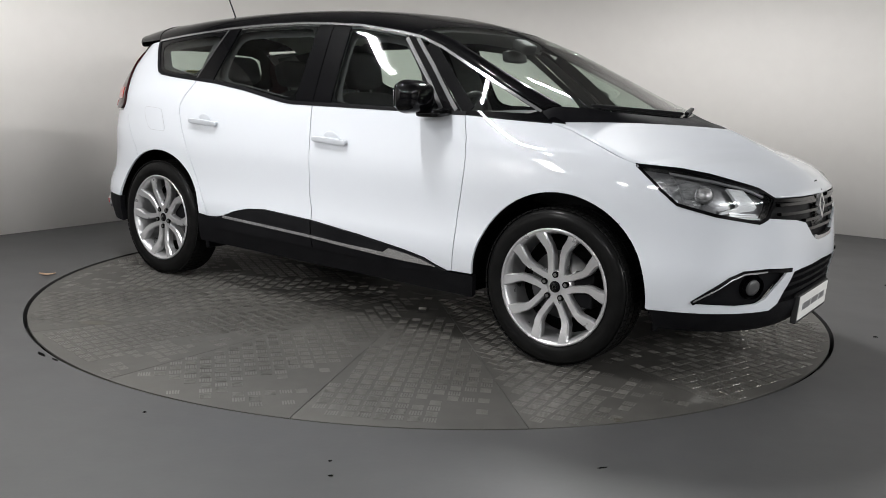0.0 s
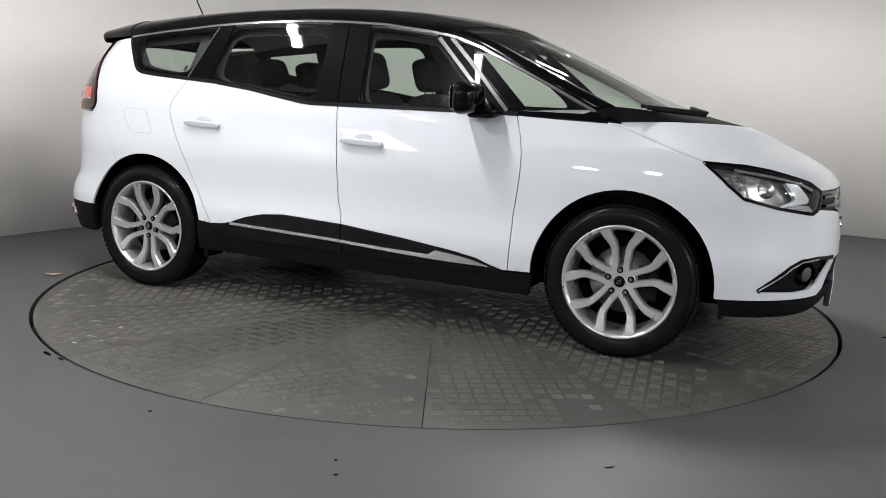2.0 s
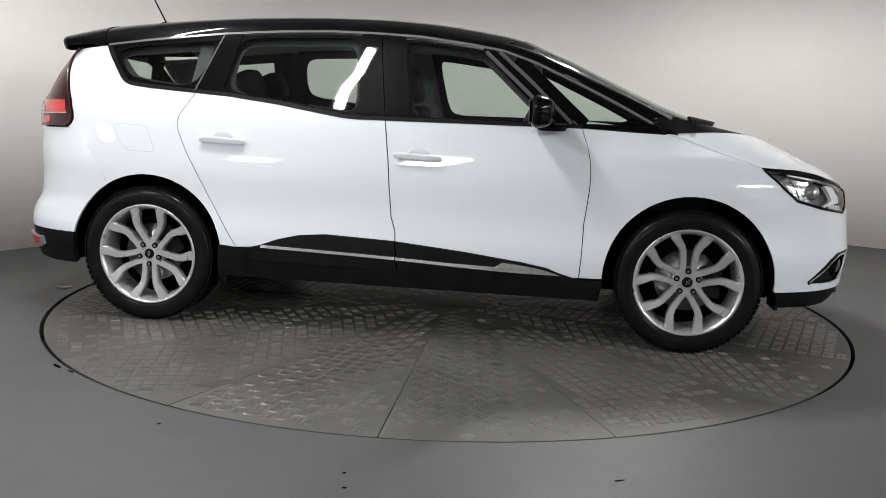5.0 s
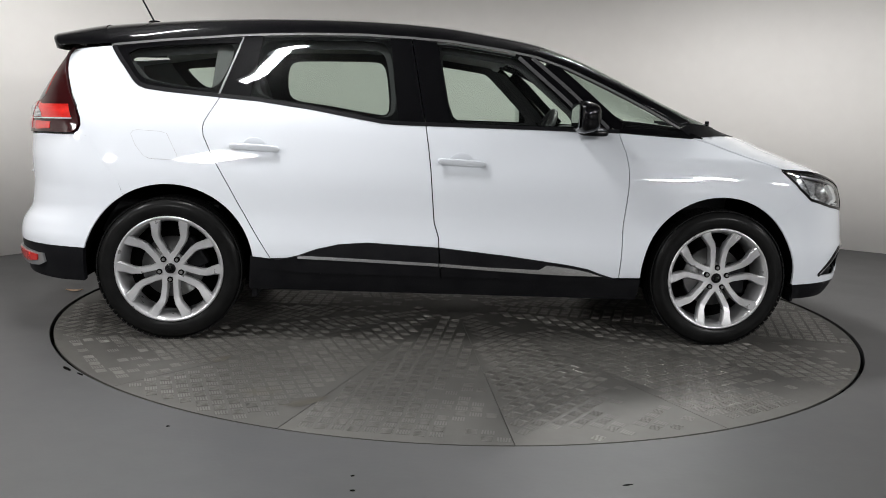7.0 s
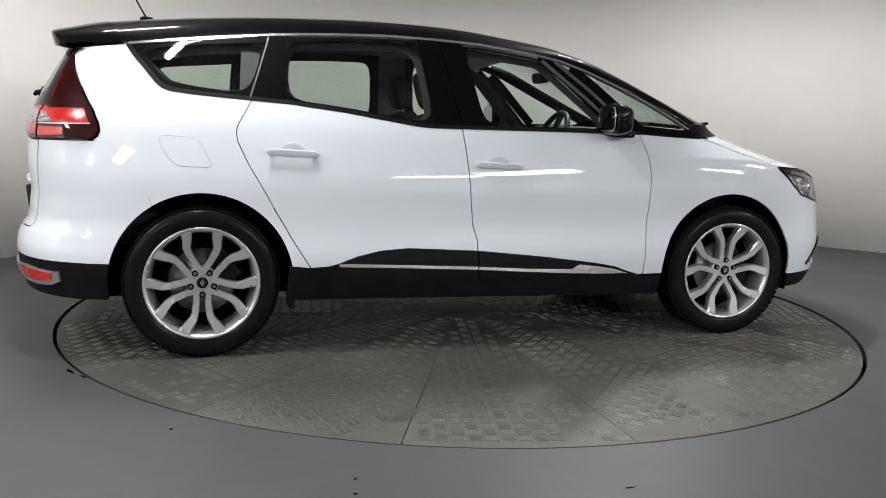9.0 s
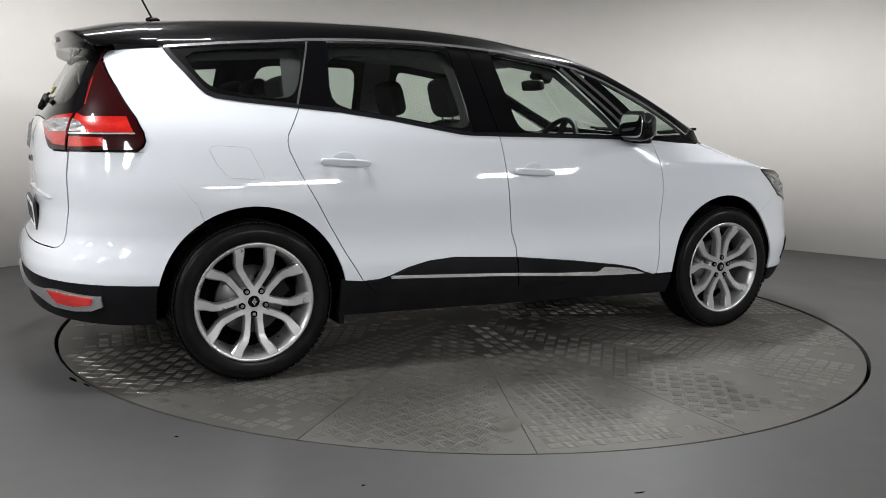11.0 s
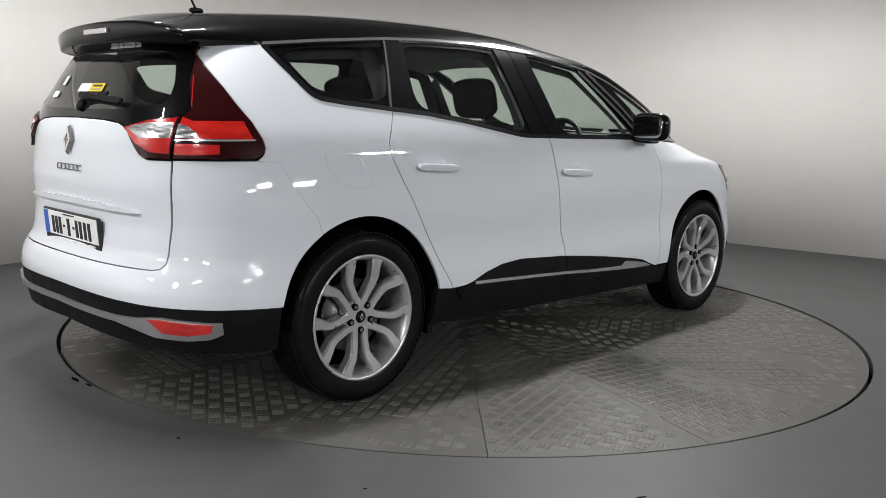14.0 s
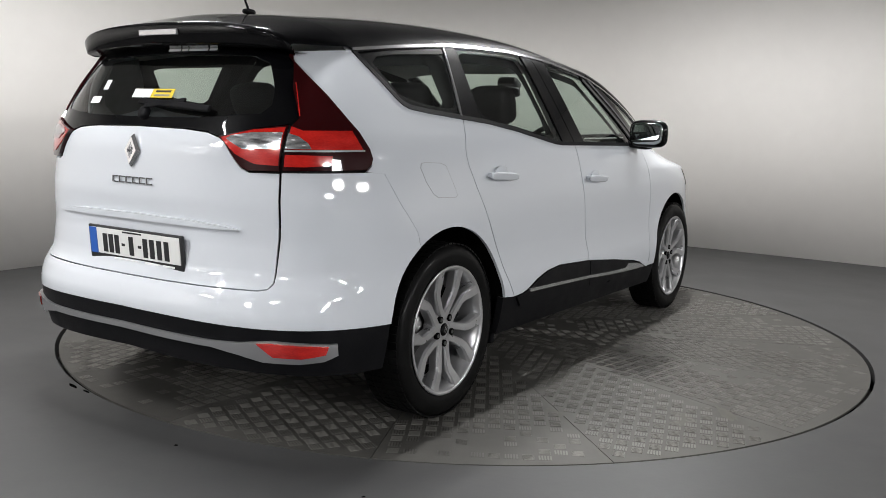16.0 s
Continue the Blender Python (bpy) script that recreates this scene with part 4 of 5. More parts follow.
def hood(t, v, lift=0.0):
    i = min(int(t), 7)
    (s0, z0), (s1, z1) = HOOD_E[i], HOOD_E[i + 1]
    e = shell(s0 + (s1 - s0) * (t - i), z0 + (z1 - z0) * (t - i), 0.002)
    c = along(HOOD_C, t)
    p = Vector((e.x + (c.x - e.x) * 0.55, e.y * 0.66, e.z + (c.z - e.z) * 0.75 + 0.03 * (1 - t / 9)))
    a, b, d = (1 - v) ** 2, 2 * v * (1 - v), v * v
    return e * a + p * b + c * d + Vector((0, 0, lift))


def cowl(t, v, lift=0.0):
    return bow(14.0, v, -0.004).lerp(hood(0, v, -0.002), t)


loft("bonnet", hood, 0.0, 8.0, 0.0, 1.0, 48, 24, M_WHITE, car, depth=0.012)
loft("cowl_panel", cowl, 0.0, 1.0, 0.0, 1.0, 6, 20, M_TRIM, car, "black plastic cowl below the windscreen")


# ---- car: wheels ----
def lathe(bm, profile, seg=64):
    """Turns a profile of (radius, y) about the axle."""
    rings = [[bm.verts.new((r * math.cos(2 * math.pi * i / seg), y, r * math.sin(2 * math.pi * i / seg))) for i in range(seg)] for r, y in profile]
    for a, b in zip(rings, rings[1:]):
        for i in range(seg):
            j = (i + 1) % seg
            bm.faces.new((a[i], a[j], b[j], b[i])).smooth = True
    return bm


def sweep(bm, path, sections):
    """Joins quads (lists of four points at each step) into a bar."""
    rings = [[bm.verts.new(p) for p in sec] for sec in sections]
    for a, b in zip(rings, rings[1:]):
        for i in range(len(a)):
            j = (i + 1) % len(a)
            bm.faces.new((a[i], a[j], b[j], b[i]))
    bm.faces.new(rings[0][::-1])
    bm.faces.new(rings[-1])
    bmesh.ops.recalc_face_normals(bm, faces=bm.faces)
    return bm


TYRE_R, RIM_R = 0.356, 0.262


def build_wheel():
    """Outer face towards -y, axle at the origin."""
    wheel = new("wheel")
    wheel.parent = car
    tyre = [(RIM_R - 0.012, 0.06), (RIM_R + 0.01, 0.095), (0.32, 0.103), (0.347, 0.088), (TYRE_R, 0.06), (TYRE_R, -0.06), (0.350, -0.083), (0.335, -0.098), (0.305, -0.104), (RIM_R + 0.012, -0.096), (RIM_R - 0.004, -0.088), (RIM_R - 0.01, -0.07)]
    part("tyre", lathe(bmesh.new(), tyre, 96), M_TYRE, wheel, "black low-profile tyre")
    # tread blocks and grooves round the shoulder
    blk = bmesh.new()
    for i in range(72):
        a = 2 * math.pi * i / 72
        for y, w in ((-0.072, 0.016), (-0.03, 0.02), (0.02, 0.02), (0.066, 0.016)):
            box(blk, TYRE_R - 0.004, TYRE_R + 0.0025, y - w, y + w, -0.0125, 0.0125, 0, pose(0, 0, 0, 0, -math.degrees(a), 0))
    part("tread", blk, M_TYRE, wheel)
    rim = [(RIM_R + 0.002, -0.094), (RIM_R + 0.006, -0.098), (RIM_R, -0.101), (RIM_R - 0.008, -0.098), (RIM_R - 0.016, -0.086), (RIM_R - 0.024, -0.06), (RIM_R - 0.03, 0.0), (RIM_R - 0.034, 0.08)]
    part("rim", lathe(bmesh.new(), rim, 80), M_ALLOY, wheel, "silver alloy rim")
    for k in range(5):
        base = pose(0, 0, 0, 0, 90 + 72 * k, 0)
        for sg in (1, -1):
            bm = bmesh.new()
            path = ((0.035, 0.026, 0.019, -0.072), (0.09, 0.027, 0.016, -0.074), (0.15, 0.033, 0.0175, -0.08), (0.176, 0.042, 0.0195, -0.085), (0.205, 0.064, 0.0225, -0.091), (0.225, 0.077, 0.026, -0.095), (0.247, 0.087, 0.03, -0.098))
            secs = []
            for i, (r, t, w, y) in enumerate(path):
                a, b = path[max(i - 1, 0)], path[min(i + 1, len(path) - 1)]
                d = Vector((b[0] - a[0], b[1] - a[1])).normalized()
                n = Vector((-d.y, d.x))
                sec = []
                for q, yy in ((-w, y + 0.01), (-w * 0.74, y), (w * 0.74, y), (w, y + 0.01), (w * 0.9, y + 0.045), (-w * 0.9, y + 0.045)):
                    sec.append((r + n.x * q, yy, sg * (t + n.y * q)))
                secs.append(sec if sg > 0 else sec[::-1])
            sweep(bm, None, secs)
            bmesh.ops.transform(bm, matrix=base, verts=bm.verts)
            part("spoke", bm, M_ALLOY, wheel)
        # black disc on the hub stands in for the shade round a sunk bolt
        bm = bmesh.new()
        bmesh.ops.create_cone(bm, cap_ends=True, segments=16, radius1=0.0145, radius2=0.0145, depth=0.012, matrix=base @ pose(0.056, -0.072, 0, 90))
        part("bolt_recess", bm, M_GAP, wheel)
        bm = bmesh.new()
        bmesh.ops.create_cone(bm, cap_ends=True, segments=6, radius1=0.0095, radius2=0.0085, depth=0.012, matrix=base @ pose(0.056, -0.074, 0, 90))
        part("bolt", bm, M_DISC, wheel)
    part("hub", lathe(bmesh.new(), [(0.001, -0.07), (0.045, -0.07), (0.066, -0.066), (0.078, -0.05), (0.08, -0.02)], 40), M_ALLOY, wheel)
    cap = part("hub_cap", lathe(bmesh.new(), [(0.001, -0.0775), (0.02, -0.077), (0.026, -0.073), (0.027, -0.068)], 32), M_BLACKG, wheel, "black hub cap with a bright diamond")
    bm = bmesh.new()
    o = [bm.verts.new((x, -0.079, z)) for x, z in ((0, 0.017), (0.011, 0), (0, -0.017), (-0.011, 0))]
    h = [bm.verts.new((x, -0.079, z)) for x, z in ((0, 0.008), (0.005, 0), (0, -0.008), (-0.005, 0))]
    for i in range(4):
        bm.faces.new((o[i], h[i], h[(i + 1) % 4], o[(i + 1) % 4]))
    bmesh.ops.solidify(bm, geom=bm.faces, thickness=0.0015)
    ob = part("diamond", bm, M_CHROME, wheel)
    part("brake_disc", lathe(bmesh.new(), [(0.02, -0.01), (0.155, -0.01), (0.155, 0.012), (0.02, 0.012)], 48), M_DISC, wheel, "steel brake disc")
    bm = box(bmesh.new(), 0.07, 0.17, -0.035, 0.045, -0.08, 0.08, 0.012, pose(0, 0, 0, 0, -35, 0))
    part("brake_caliper", bm, M_TRIM, wheel)
    part("back_plate", lathe(bmesh.new(), [(0.01, 0.05), (0.235, 0.05), (0.235, 0.055)], 32), M_GAP, wheel)
    return wheel


wheel = build_wheel()
wheel.matrix_basis = pose(1.402, -0.80, TYRE_R, 0, 37)
copy_thing(wheel, pose(-1.402, -0.80, TYRE_R, 0, 0.5))
copy_thing(wheel, pose(1.402, 0.80, TYRE_R, 0, 8, 180))
copy_thing(wheel, pose(-1.402, 0.80, TYRE_R, 0, 50, 180))

# wheel housings and floor pan
for x in (-1.402, 1.402):
    for side in BOTH:
        bm = bmesh.new()
        rows = []
        for i in range(25):
            a = radians(-8 + 196 * i / 24)
            hx, hz = x + 0.43 * math.cos(a), 0.36 + 0.43 * math.sin(a)
            edge = -shell(sx(hx, max(hz, 0.3)), max(hz, 0.3)).y - 0.014
            rows.append([bm.verts.new((hx, side * y, hz)) for y in (edge, 0.5)])
        for r, q in zip(rows, rows[1:]):
            bm.faces.new((r[0], q[0], q[1], r[1])).smooth = True
        bm.faces.new([r[1] for r in rows])
        part("wheel_housing", bm, M_GAP, car)
bm = bmesh.new()
box(bm, -0.96, 0.96, -0.84, 0.84, 0.25, 0.36, 0.03)
box(bm, -2.08, -1.84, -0.55, 0.55, 0.3, 0.5, 0.05)
box(bm, 1.84, 2.02, -0.5, 0.5, 0.26, 0.5, 0.05)
box(bm, -1.9, 1.9, -0.5, 0.5, 0.22, 0.4, 0.03)
part("underbody", bm, M_GAP, car)
for side in BOTH:
    part("air_deflector", box(bmesh.new(), -1.0, -0.97, side * 0.8 - 0.07, side * 0.8 + 0.07, 0.215, 0.33, 0.008), M_TRIM, car)
    part("air_deflector", box(bmesh.new(), 1.84, 1.86, side * 0.72 - 0.08, side * 0.72 + 0.08, 0.222, 0.33, 0.006), M_TRIM, car)


# ---- car: cabin ----
def rounded(bm, sx_, sy_, sz_, m, power=0.35, n=12):
    """A soft cushion: a ball drawn towards a box."""
    r = bmesh.ops.create_uvsphere(bm, u_segments=2 * n, v_segments=n, radius=1)
    for v in r["verts"]:
        v.co = Vector([math.copysign(abs(c) ** power, c) for c in v.co])
        v.co = Vector((v.co.x * sx_ / 2, v.co.y * sy_ / 2, v.co.z * sz_ / 2))
    bmesh.ops.transform(bm, matrix=m, verts=r["verts"])
    for f in bm.faces:
        f.smooth = True
    return bm


HEAD = 0.715


def build_seat(x, y, lean, scale=1.0, rest=0.2, width=0.5):
    seat = new("seat")
    seat.parent = car
    seat.matrix_basis = pose(x, y, 0)
    part("cushion", rounded(bmesh.new(), 0.52 * scale, width, 0.18, pose(0.05, 0, 0.56, 0, -6)), M_FABRIC, seat)
    back = Matrix.Translation((-0.2 * scale, 0, 0.6)) @ pose(0, 0, 0, 0, -lean)
    part("backrest", rounded(bmesh.new(), 0.15, width, 0.6, back @ pose(0, 0, 0.29)), M_FABRIC, seat)
    head = part("headrest", rounded(bmesh.new(), 0.11, 0.27, rest, back @ pose(0.015, 0, HEAD), 0.5), M_FABRIC, seat, "charcoal headrest")
    for dy in (-0.06, 0.06):
        bm = bmesh.new()
        bmesh.ops.create_cone(bm, segments=10, radius1=0.006, radius2=0.006, depth=0.12, cap_ends=True, matrix=back @ pose(0, dy, 0.6))
        part("headrest_post", bm, M_DISC, seat)
    return seat


for y in (-0.37, 0.37):
    build_seat(0.17, y, 15, rest=0.21)
for y in (-0.46, 0.0, 0.46):
    build_seat(-0.72, y, 20, 0.95, rest=0.17, width=0.42)
bm = rounded(bmesh.new(), 0.85, 1.4, 0.42, pose(1.15, 0, 0.88, 0, 6), 0.3)
part("dashboard", bm, M_CABIN, car, "dark grey dashboard")
bm = rounded(bmesh.new(), 0.28, 0.36, 0.1, pose(0.8, -0.38, 1.06, 0, 0), 0.5)
part("instrument_hood", bm, M_CABIN, car)
bm = box(bmesh.new(), -0.9, 0.8, -0.8, 0.8, 0.36, 0.42)
part("cabin_floor", bm, M_CABIN, car)
bm = box(bmesh.new(), 0.1, 0.75, -0.11, 0.11, 0.42, 0.75, 0.03)
part("centre_console", bm, M_CABIN, car)
bm = box(bmesh.new(), -2.1, -1.2, -0.62, 0.62, 0.5, 0.66, 0.02)
part("boot_floor", bm, M_CABIN, car)


def torus(bm, big, small, m, seg=40, ring=12):
    rows = []
    for i in range(seg):
        a = 2 * math.pi * i / seg
        rows.append([bm.verts.new(m @ Vector(((big + small * math.cos(2 * math.pi * k / ring)) * math.cos(a), (big + small * math.cos(2 * math.pi * k / ring)) * math.sin(a), small * math.sin(2 * math.pi * k / ring)))) for k in range(ring)])
    for i in range(seg):
        for k in range(ring):
            bm.faces.new((rows[i][k], rows[(i + 1) % seg][k], rows[(i + 1) % seg][(k + 1) % ring], rows[i][(k + 1) % ring])).smooth = True
    return bm


steer = Matrix.Translation((0.52, -0.37, 1.03)) @ pose(0, 0, 0, 0, -65, 0)
bm = torus(bmesh.new(), 0.18, 0.016, steer)
wheel_s = part("steering_wheel", bm, M_CABIN, car, "black steering wheel")
bm = rounded(bmesh.new(), 0.15, 0.15, 0.06, steer, 0.5)
for a in (0, 180, 270):
    box(bm, 0.04, 0.17, -0.02, 0.02, -0.01, 0.01, 0, steer @ pose(0, 0, 0, 0, 0, a + 90))
part("steering_hub", bm, M_CABIN, wheel_s)
bm = rounded(bmesh.new(), 0.04, 0.22, 0.065, pose(0.6, 0, 1.4, 0, -12), 0.4)
part("rear_view_mirror", bm, M_CABIN, car)
bm = rounded(bmesh.new(), 0.1, 0.14, 0.06, pose(0.66, 0, 1.455, 0, 25), 0.4)
part("camera_housing", bm, M_CABIN, car)
for side in BOTH:
    for t0, t1, nm in ((0.21, 0.0, "inner_pillar_b"), (1.05, 1.05, "inner_pillar_c")):
        pts = {"inner_pillar_b": ((-0.3, 1.54), (-0.1, 1.53), (-0.02, 1.05), (-0.27, 1.05)), "inner_pillar_c": ((-1.2, 1.5), (-1.0, 1.525), (-1.0, 1.15), (-1.22, 1.15))}[nm]
        panel(nm, flank(*pts), M_PILLAR if nm == "inner_pillar_b" else M_CABIN, car, "dark inner pillar trim", sides=(side,), gap=0, off=-0.035, depth=0)
    panel("inner_pillar_d", flank((-1.9, 1.42), (-1.73, 1.45), (-1.64, 1.35), (-1.55, 1.24), (-1.9, 1.15)), M_PILLAR, car, sides=(side,), gap=0, off=-0.03, depth=0)
    panel("inner_pillar_a", flank((0.36, 1.46), (0.45, 1.44), (0.82, 1.08), (0.72, 1.08)), M_CABIN, car, sides=(side,), gap=0, off=-0.02, depth=0)

# ---- car: mirrors, handles and small fittings ----
for side in BOTH:
    bm = rounded(bmesh.new(), 0.118, 0.235, 0.162, pose(0.652, -0.957, 1.168, 0, 0, 0), 0.55, 14)
    for v in bm.verts:
        k = (v.co.x - 0.593) / 0.118
        if k > 0.3:
            v.co.y = -0.95 + (v.co.y + 0.95) * (1 - 0.3 * (k - 0.3))
            v.co.z = 1.165 + (v.co.z - 1.165) * (1 - 0.3 * (k - 0.3))
        v.co.y *= side
    mirror = part("door_mirror", bm, M_BLACKG, car, "gloss black door mirror")
    bm = rounded(bmesh.new(), 0.15, 0.15, 0.04, pose(0.70, side * -0.875, 1.098, side * 6, 0, 0), 0.5)
    part("mirror_foot", bm, M_BLACKG, mirror)
    bm = rounded(bmesh.new(), 0.006, 0.19, 0.126, pose(0.5925, side * -0.957, 1.17), 0.45)
    part("mirror_glass", bm, M_MIRROR, mirror, "mirror glass")
    for door, x0, z0 in ((rear_door, -0.985, 0.966), (front_door, 0.042, 0.92)):
        parent = [o for o in car.children if o.name.startswith(door.name.split(".")[0])][0 if side > 0 else 1]
        c = shell(x0, z0, 0.026)
        n = shell_normal(x0, z0)
        tilt = Matrix.Translation((c.x, c.y * side, c.z)) @ pose(0, 0, 0, math.degrees(math.asin(n.z)) * side, 2.6, 0)
        bm = rounded(bmesh.new(), 0.245, 0.016, 0.034, tilt, 0.5, 12)
        handle = part("door_handle", bm, M_WHITE, parent)
        bm = bmesh.new()
        r = bmesh.ops.create_uvsphere(bm, u_segments=24, v_segments=12, radius=1, matrix=tilt @ pose(0, side * 0.026, 0) @ Matrix.Diagonal((0.058, 0.006, 0.046, 1)))
        for f in bm.faces:
            f.smooth = True
        part("handle_cup", bm, M_WHITE, parent)
        for dx in (-0.1, 0.1):
            bm = rounded(bmesh.new(), 0.026, 0.03, 0.022, tilt @ pose(dx, side * 0.014, 0), 0.6, 8)
            part("handle_foot", bm, M_WHITE, handle)
# fuel flap: a thin seam line round a lid
FLAP = [(-1.585, 1.02), (-1.575, 1.036), (-1.55, 1.04), (-1.44, 1.035), (-1.41, 1.025), (-1.36, 0.925), (-1.355, 0.905), (-1.37, 0.898), (-1.49, 0.903), (-1.52, 0.915), (-1.56, 0.965)]
quarter_r = [o for o in car.children if o.name.startswith("quarter_panel")][0]
panel("fuel_flap", flank(*FLAP), M_WHITE, quarter_r, "white fuel filler flap", off=0.001, gap=0.0015, depth=0.003)
panel("flap_seam", ribbon(flank(*FLAP, FLAP[0]), 0.0008), M_SATIN, quarter_r, off=0.0006, gap=0, depth=0.001)
# aerial
bm = rounded(bmesh.new(), 0.07, 0.03, 0.026, pose(-1.665, -0.03, 1.624), 0.8, 8)
aerial = part("aerial", bm, M_BLACKG, car, "black roof aerial")
bm = bmesh.new()
bmesh.ops.create_cone(bm, segments=10, radius1=0.005, radius2=0.003, depth=0.36, cap_ends=True, matrix=Matrix.Translation((-1.67, -0.03, 1.635)) @ pose(0, 0, 0, 0, -28) @ pose(0, 0, 0.18))
part("rod", bm, M_TRIM, aerial)


def on_tail(y, z, off):
    """A frame on the tail: x to the right as seen from behind, y up, z out."""
    s = sy(abs(y), z, False)
    p, n = shell(s, z, off), shell_normal(s, z)
    if y > 0:
        p.y, n.y = -p.y, -n.y
    side = Vector((0, -1, 0))
    side = (side - n * side.dot(n)).normalized()
    up = n.cross(side)
    return Matrix.Translation(p) @ Matrix((side, up, n)).transposed().to_4x4()


# rear number plate in its black holder; the characters are plain bars
M_TP = Matrix.Translation((-2.236, -0.012, 0.697)) @ Matrix((Vector((0, -1, 0)), Vector((-0.09, 0, 0.996)), Vector((-0.996, 0, -0.09)))).transposed().to_4x4()
bm = box(bmesh.new(), -0.268, 0.268, -0.068, 0.064, -0.008, 0.006, 0.004, M_TP)
plate = part("number_plate", bm, M_INK, car, "white number plate in a black holder")
part("plate_face", box(bmesh.new(), -0.256, 0.256, -0.045, 0.056, 0.004, 0.009, 0.002, M_TP), M_PLATEW, plate)
part("plate_band", box(bmesh.new(), -0.256, -0.214, -0.045, 0.056, 0.009, 0.0105, 0, M_TP), M_BLUE, plate, "blue country band")
xs = [-0.165, -0.13, -0.095, -0.058, -0.012, 0.036, 0.068, 0.106, 0.146, 0.186]
for i, x in enumerate(xs):
    dash = i in (3, 5)
    w, h0, h1 = (0.009, -0.004, 0.006) if dash else (0.0125, -0.036, 0.036)
    part("plate_bar", box(bmesh.new(), x - w, x + w, h0, h1, 0.009, 0.0108, 0, M_TP), M_INK, plate)
for x0, x1, y0 in ((-0.06, 0.05, 0.047), (-0.12, 0.02, -0.06), (0.06, 0.14, -0.06), (0.16, 0.22, -0.06)):
    part("plate_bar", box(bmesh.new(), x0, x1, y0, y0 + 0.006, 0.006, 0.0098, 0, M_TP), M_INK if y0 > 0 else M_STICKER, plate)
# front plate
M_FP = Matrix.Translation((2.292, 0, 0.3)) @ Matrix((Vector((0, 1, 0)), Vector((0.05, 0, 0.9987)), Vector((0.9987, 0, -0.05)))).transposed().to_4x4()
fplate = part("front_plate", box(bmesh.new(), -0.268, 0.268, -0.07, 0.062, -0.02, 0.006, 0.005, M_FP), M_INK, car, "white front plate in a black holder")
part("plate_face", box(bmesh.new(), -0.256, 0.256, -0.055, 0.055, 0.004, 0.009, 0.002, M_FP), M_PLATEW, fplate)
for x0, x1 in ((-0.2, -0.06), (-0.04, 0.08), (0.1, 0.2)):
    part("plate_bar", box(bmesh.new(), x0, x1, -0.016, 0.016, 0.009, 0.0105, 0, M_FP), M_SATIN, fplate)


def diamond(name, m, w, h, parent):
    bm = bmesh.new()
    ring = []
    for k, d in ((1.0, 0.0), (0.82, 0.014), (0.5, 0.014), (0.38, 0.002)):
        ring.append([bm.verts.new(m @ Vector((x * k * w / 2, y * k * h / 2, d))) for x, y in ((0, 1), (1, 0), (0, -1), (-1, 0))])
    for a, b in zip(ring, ring[1:]):
        for i in range(4):
            bm.faces.new((a[i], b[i], b[(i + 1) % 4], a[(i + 1) % 4]))
    bm.faces.new(ring[-1])
    bmesh.ops.recalc_face_normals(bm, faces=bm.faces)
    return part(name, bm, M_CHROME, parent, "chrome diamond badge")


diamond("badge", on_tail(0, 1.055, 0.004), 0.078, 0.126, tailgate)
for i in range(6):
    y = 0.116 - 0.232 * (i + 0.5) / 6
    m = on_tail(y, 0.946, 0.004)
    bm = box(bmesh.new(), -0.016, 0.016, 0.0085, 0.0125, 0, 0.003, 0, m)
    box(bm, -0.016, 0.016, -0.0125, -0.0085, 0, 0.003, 0, m)
    box(bm, -0.016, -0.011, -0.0085, 0.0085, 0, 0.003, 0, m)
    part("letter_bar", bm, M_STRIP, tailgate)
M_FB = Matrix.Translation((2.278, 0, 0.75)) @ Matrix((Vector((0, 1, 0)), Vector((-0.12, 0, 0.993)), Vector((0.993, 0, 0.12)))).transposed().to_4x4()
shield = diamond("badge", M_FB, 0.13, 0.165, car)
bm = bmesh.new()
f = bm.faces.new([bm.verts.new(M_FB @ Vector((x, y, -0.012))) for x, y in ((0.02, 0.11), (0.105, 0.02), (0.09, -0.1), (-0.09, -0.1), (-0.105, 0.02), (-0.02, 0.11))])
bmesh.ops.solidify(bm, geom=bm.faces, thickness=0.012)
part("badge_backing", bm, M_BLACKG, car)
# rear wiper
wm = on_tail(0.0, 1.195, 0.004)
bm = rounded(bmesh.new(), 0.05, 0.05, 0.03, wm, 0.7, 8)
wiper = part("rear_wiper", bm, M_TRIM, car, "black rear wiper")
wm2 = on_tail(-0.15, 1.222, 0.008)
part("wiper_blade", box(bmesh.new(), -0.19, 0.2, -0.013, 0.013, -0.004, 0.012, 0.005, wm2 @ pose(0, 0, 0, 0, 0, -4)), M_TRIM, wiper)
part("wiper_arm", box(bmesh.new(), -0.15, 0.06, -0.009, 0.009, 0.002, 0.012, 0.003, wm2 @ pose(0, 0.01, 0, 0, 0, 8)), M_TRIM, wiper)
# stickers in the rear window and plain bars for the writing on the spoiler
st = on_tail(0.0, 1.268, 0.0025)
part("sticker", box(bmesh.new(), -0.115, -0.01, -0.019, 0.02, 0, 0.001, 0, st), M_STICKER, tailgate, "white sticker")
ys = part("sticker", box(bmesh.new(), -0.008, 0.112, -0.019, 0.02, 0, 0.001, 0, st), M_YELLOW, tailgate, "yellow sticker with dark bars")
part("sticker_bar", box(bmesh.new(), 0.01, 0.095, 0.004, 0.013, 0.001, 0.0016, 0, st), M_INK, ys)
part("sticker_bar", box(bmesh.new(), 0.01, 0.095, -0.013, -0.005, 0.001, 0.0016, 0, st), M_SATIN, ys)
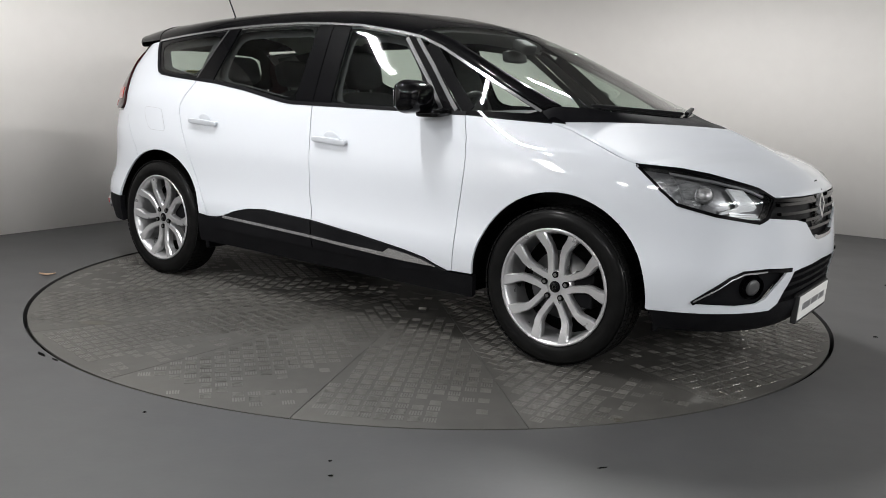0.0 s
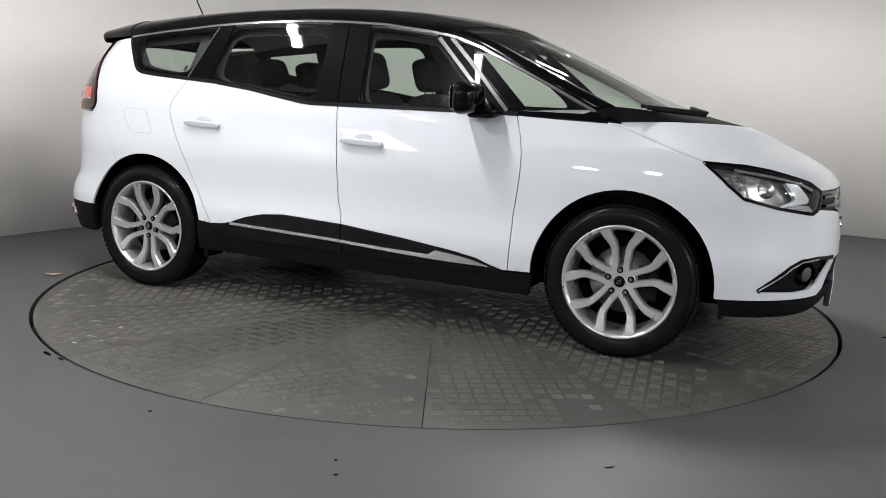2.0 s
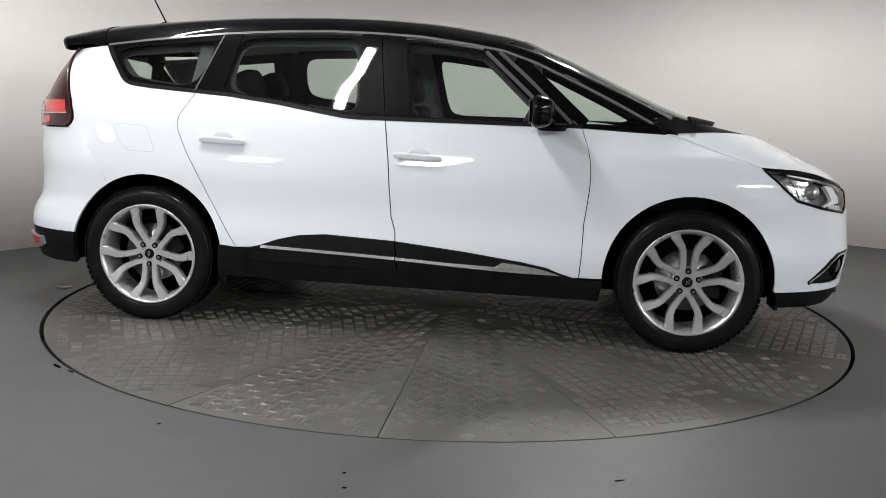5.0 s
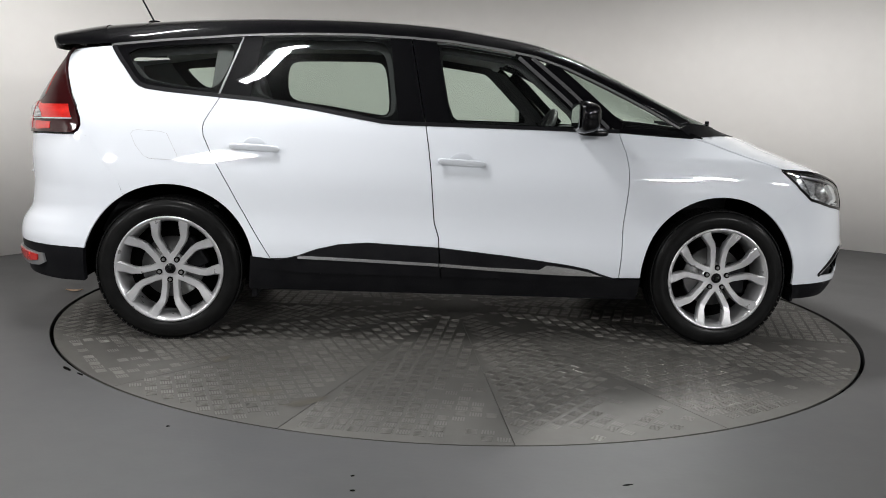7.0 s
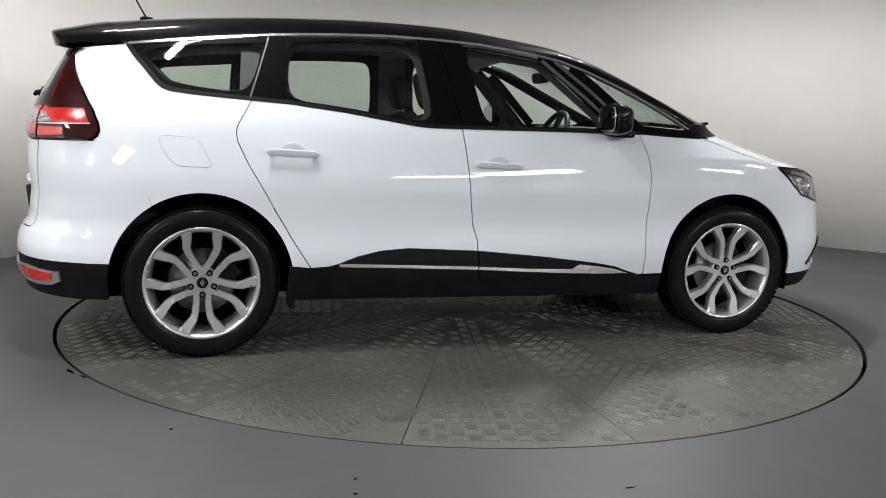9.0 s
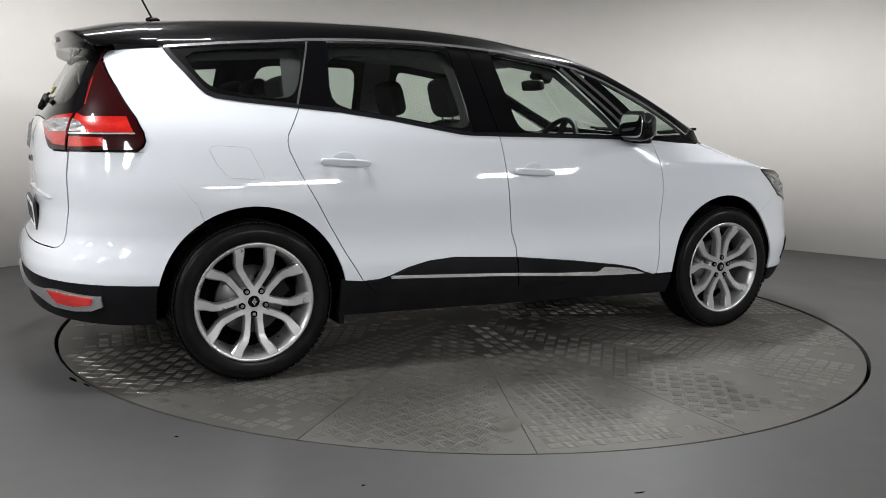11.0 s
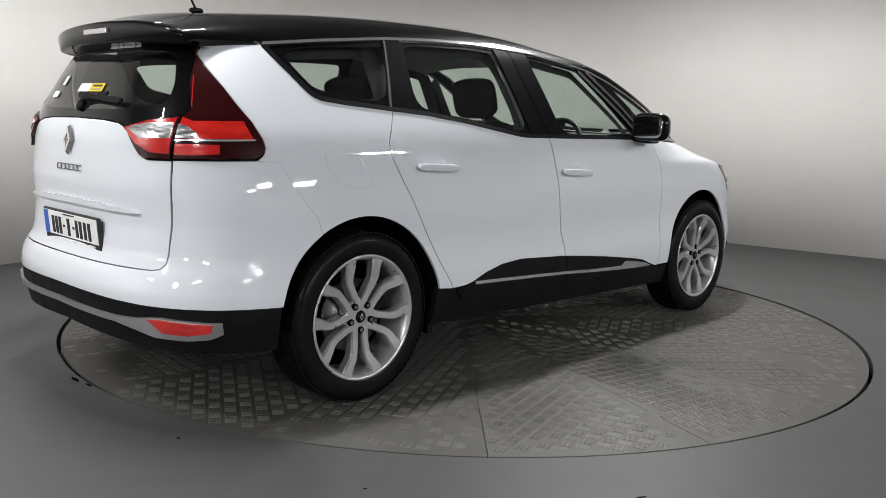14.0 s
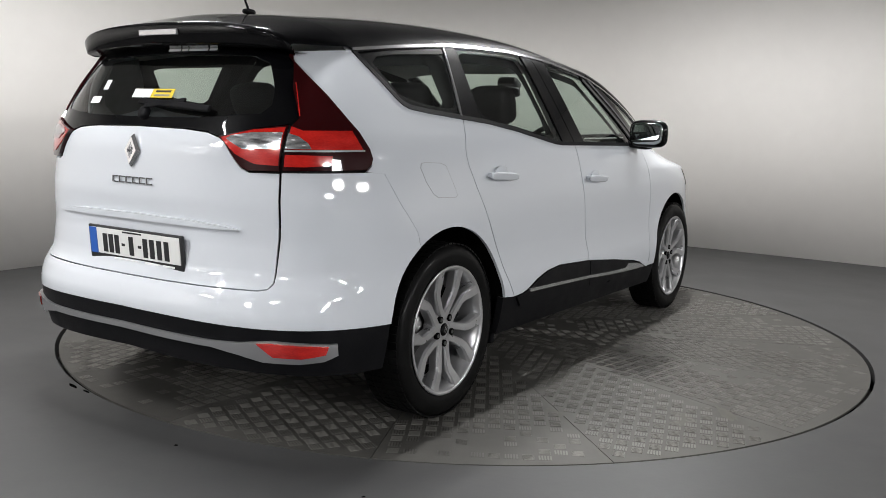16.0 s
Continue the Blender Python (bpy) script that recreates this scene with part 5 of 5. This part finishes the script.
for y, z, w, h in ((0.3, 1.3, 0.03, 0.045), (0.33, 1.24, 0.06, 0.03)):
    part("sticker", box(bmesh.new(), -w / 2, w / 2, -h / 2, h / 2, 0, 0.001, 0, on_tail(y, z, 0.0025)), M_STICKER, tailgate, "small white sticker")
for x0, x1 in ((-0.03, 0.035), (0.043, 0.075), (0.083, 0.185), (0.195, 0.235)):
    part("letter_bar", box(bmesh.new(), x0, x1, -0.007, 0.008, 0, 0.001, 0, on_tail(0.0, 1.436, 0.004)), M_STICKER, tailgate)
# front wipers on the cowl
for side, v0, v1 in ((1, 0.3, 0.98), (-1, 0.45, 0.98)):
    a, b = bow(13.97, v0) + Vector((0.012, 0, 0.008)), bow(13.9, v1) + Vector((0.012, 0, 0.008))
    a.y, b.y = a.y * side, b.y * side
    d = b - a
    m = Matrix.Translation((a + b) / 2) @ d.to_track_quat("X", "Z").to_matrix().to_4x4()
    wiper = part("front_wiper", box(bmesh.new(), -d.length / 2, d.length / 2, -0.011, 0.011, -0.006, 0.01, 0.004, m), M_TRIM, car, "black front wiper")
    part("wiper_blade", box(bmesh.new(), -d.length * 0.42, d.length * 0.48, -0.006, 0.006, -0.014, -0.004, 0.002, m), M_TRIM, wiper)

# ---- small things on the floor ----
bm = bmesh.new()
r = bmesh.ops.create_grid(bm, x_segments=6, y_segments=3, size=1)
for v in bm.verts:
    v.co = Vector((v.co.x * 0.05, v.co.y * 0.022 * (1 - 0.75 * abs(v.co.x) ** 2), 0.004 + 0.008 * v.co.x ** 2 + 0.004 * v.co.y ** 2))
bmesh.ops.solidify(bm, geom=bm.faces, thickness=0.0012)
leaf = tagged(part("leaf", bm, varied(material("dry_leaf", (0.4, 0.26, 0.17), 0.7), 40, (0.33, 0.2, 0.12), (0.5, 0.35, 0.24)), smooth=True, m=pose(-2.37, 0.01, 0.0, 0, 0, 10)), "small dry brown leaf on the floor", "leaf")
rng = random.Random(9)


def floor_mark(x, y, w, h, turn):
    bm = bmesh.new()
    ring = [bm.verts.new((w * math.cos(a) * rng.uniform(0.7, 1.1), h * math.sin(a) * rng.uniform(0.7, 1.1), 0)) for a in [2 * math.pi * i / 14 for i in range(14)]]
    bm.faces.new(ring)
    e = bmesh.ops.extrude_face_region(bm, geom=bm.faces[:])
    bmesh.ops.translate(bm, vec=(0, 0, 0.0015), verts=[g for g in e["geom"] if isinstance(g, bmesh.types.BMVert)])
    bmesh.ops.recalc_face_normals(bm, faces=bm.faces)
    tagged(part("paint_chip", bm, M_GAP, m=pose(x, y, 0.0003, 0, 0, turn)), "dark chip in the floor paint", "floor mark", "chips round the turntable")


for x, y, w, h, a in ((-1.69, -1.56, 0.045, 0.01, -45), (-1.6, -1.63, 0.03, 0.007, -42), (-0.274, -2.68, 0.008, 0.006, 0), (-0.29, -2.57, 0.008, 0.005, 30), (-1.02, -2.2, 0.008, 0.006, 0), (2.36, -0.77, 0.014, 0.012, 20), (0.6, -2.55, 0.02, 0.004, 20), (3.1, 0.6, 0.014, 0.014, 0)):
    floor_mark(x, y, w, h, a)


def motions():
    rows = [(t, pose(0, 0, 0, 0, 0, TURN_0 + TURN_RATE * t)) for t in (0, 4, 8, 12, 16)]
    walk(turntable, [(t, m.copy()) for t, m in rows])
    walk(car, [(t, m @ pose(*CAR_AT, 0)) for t, m in rows])


motions()
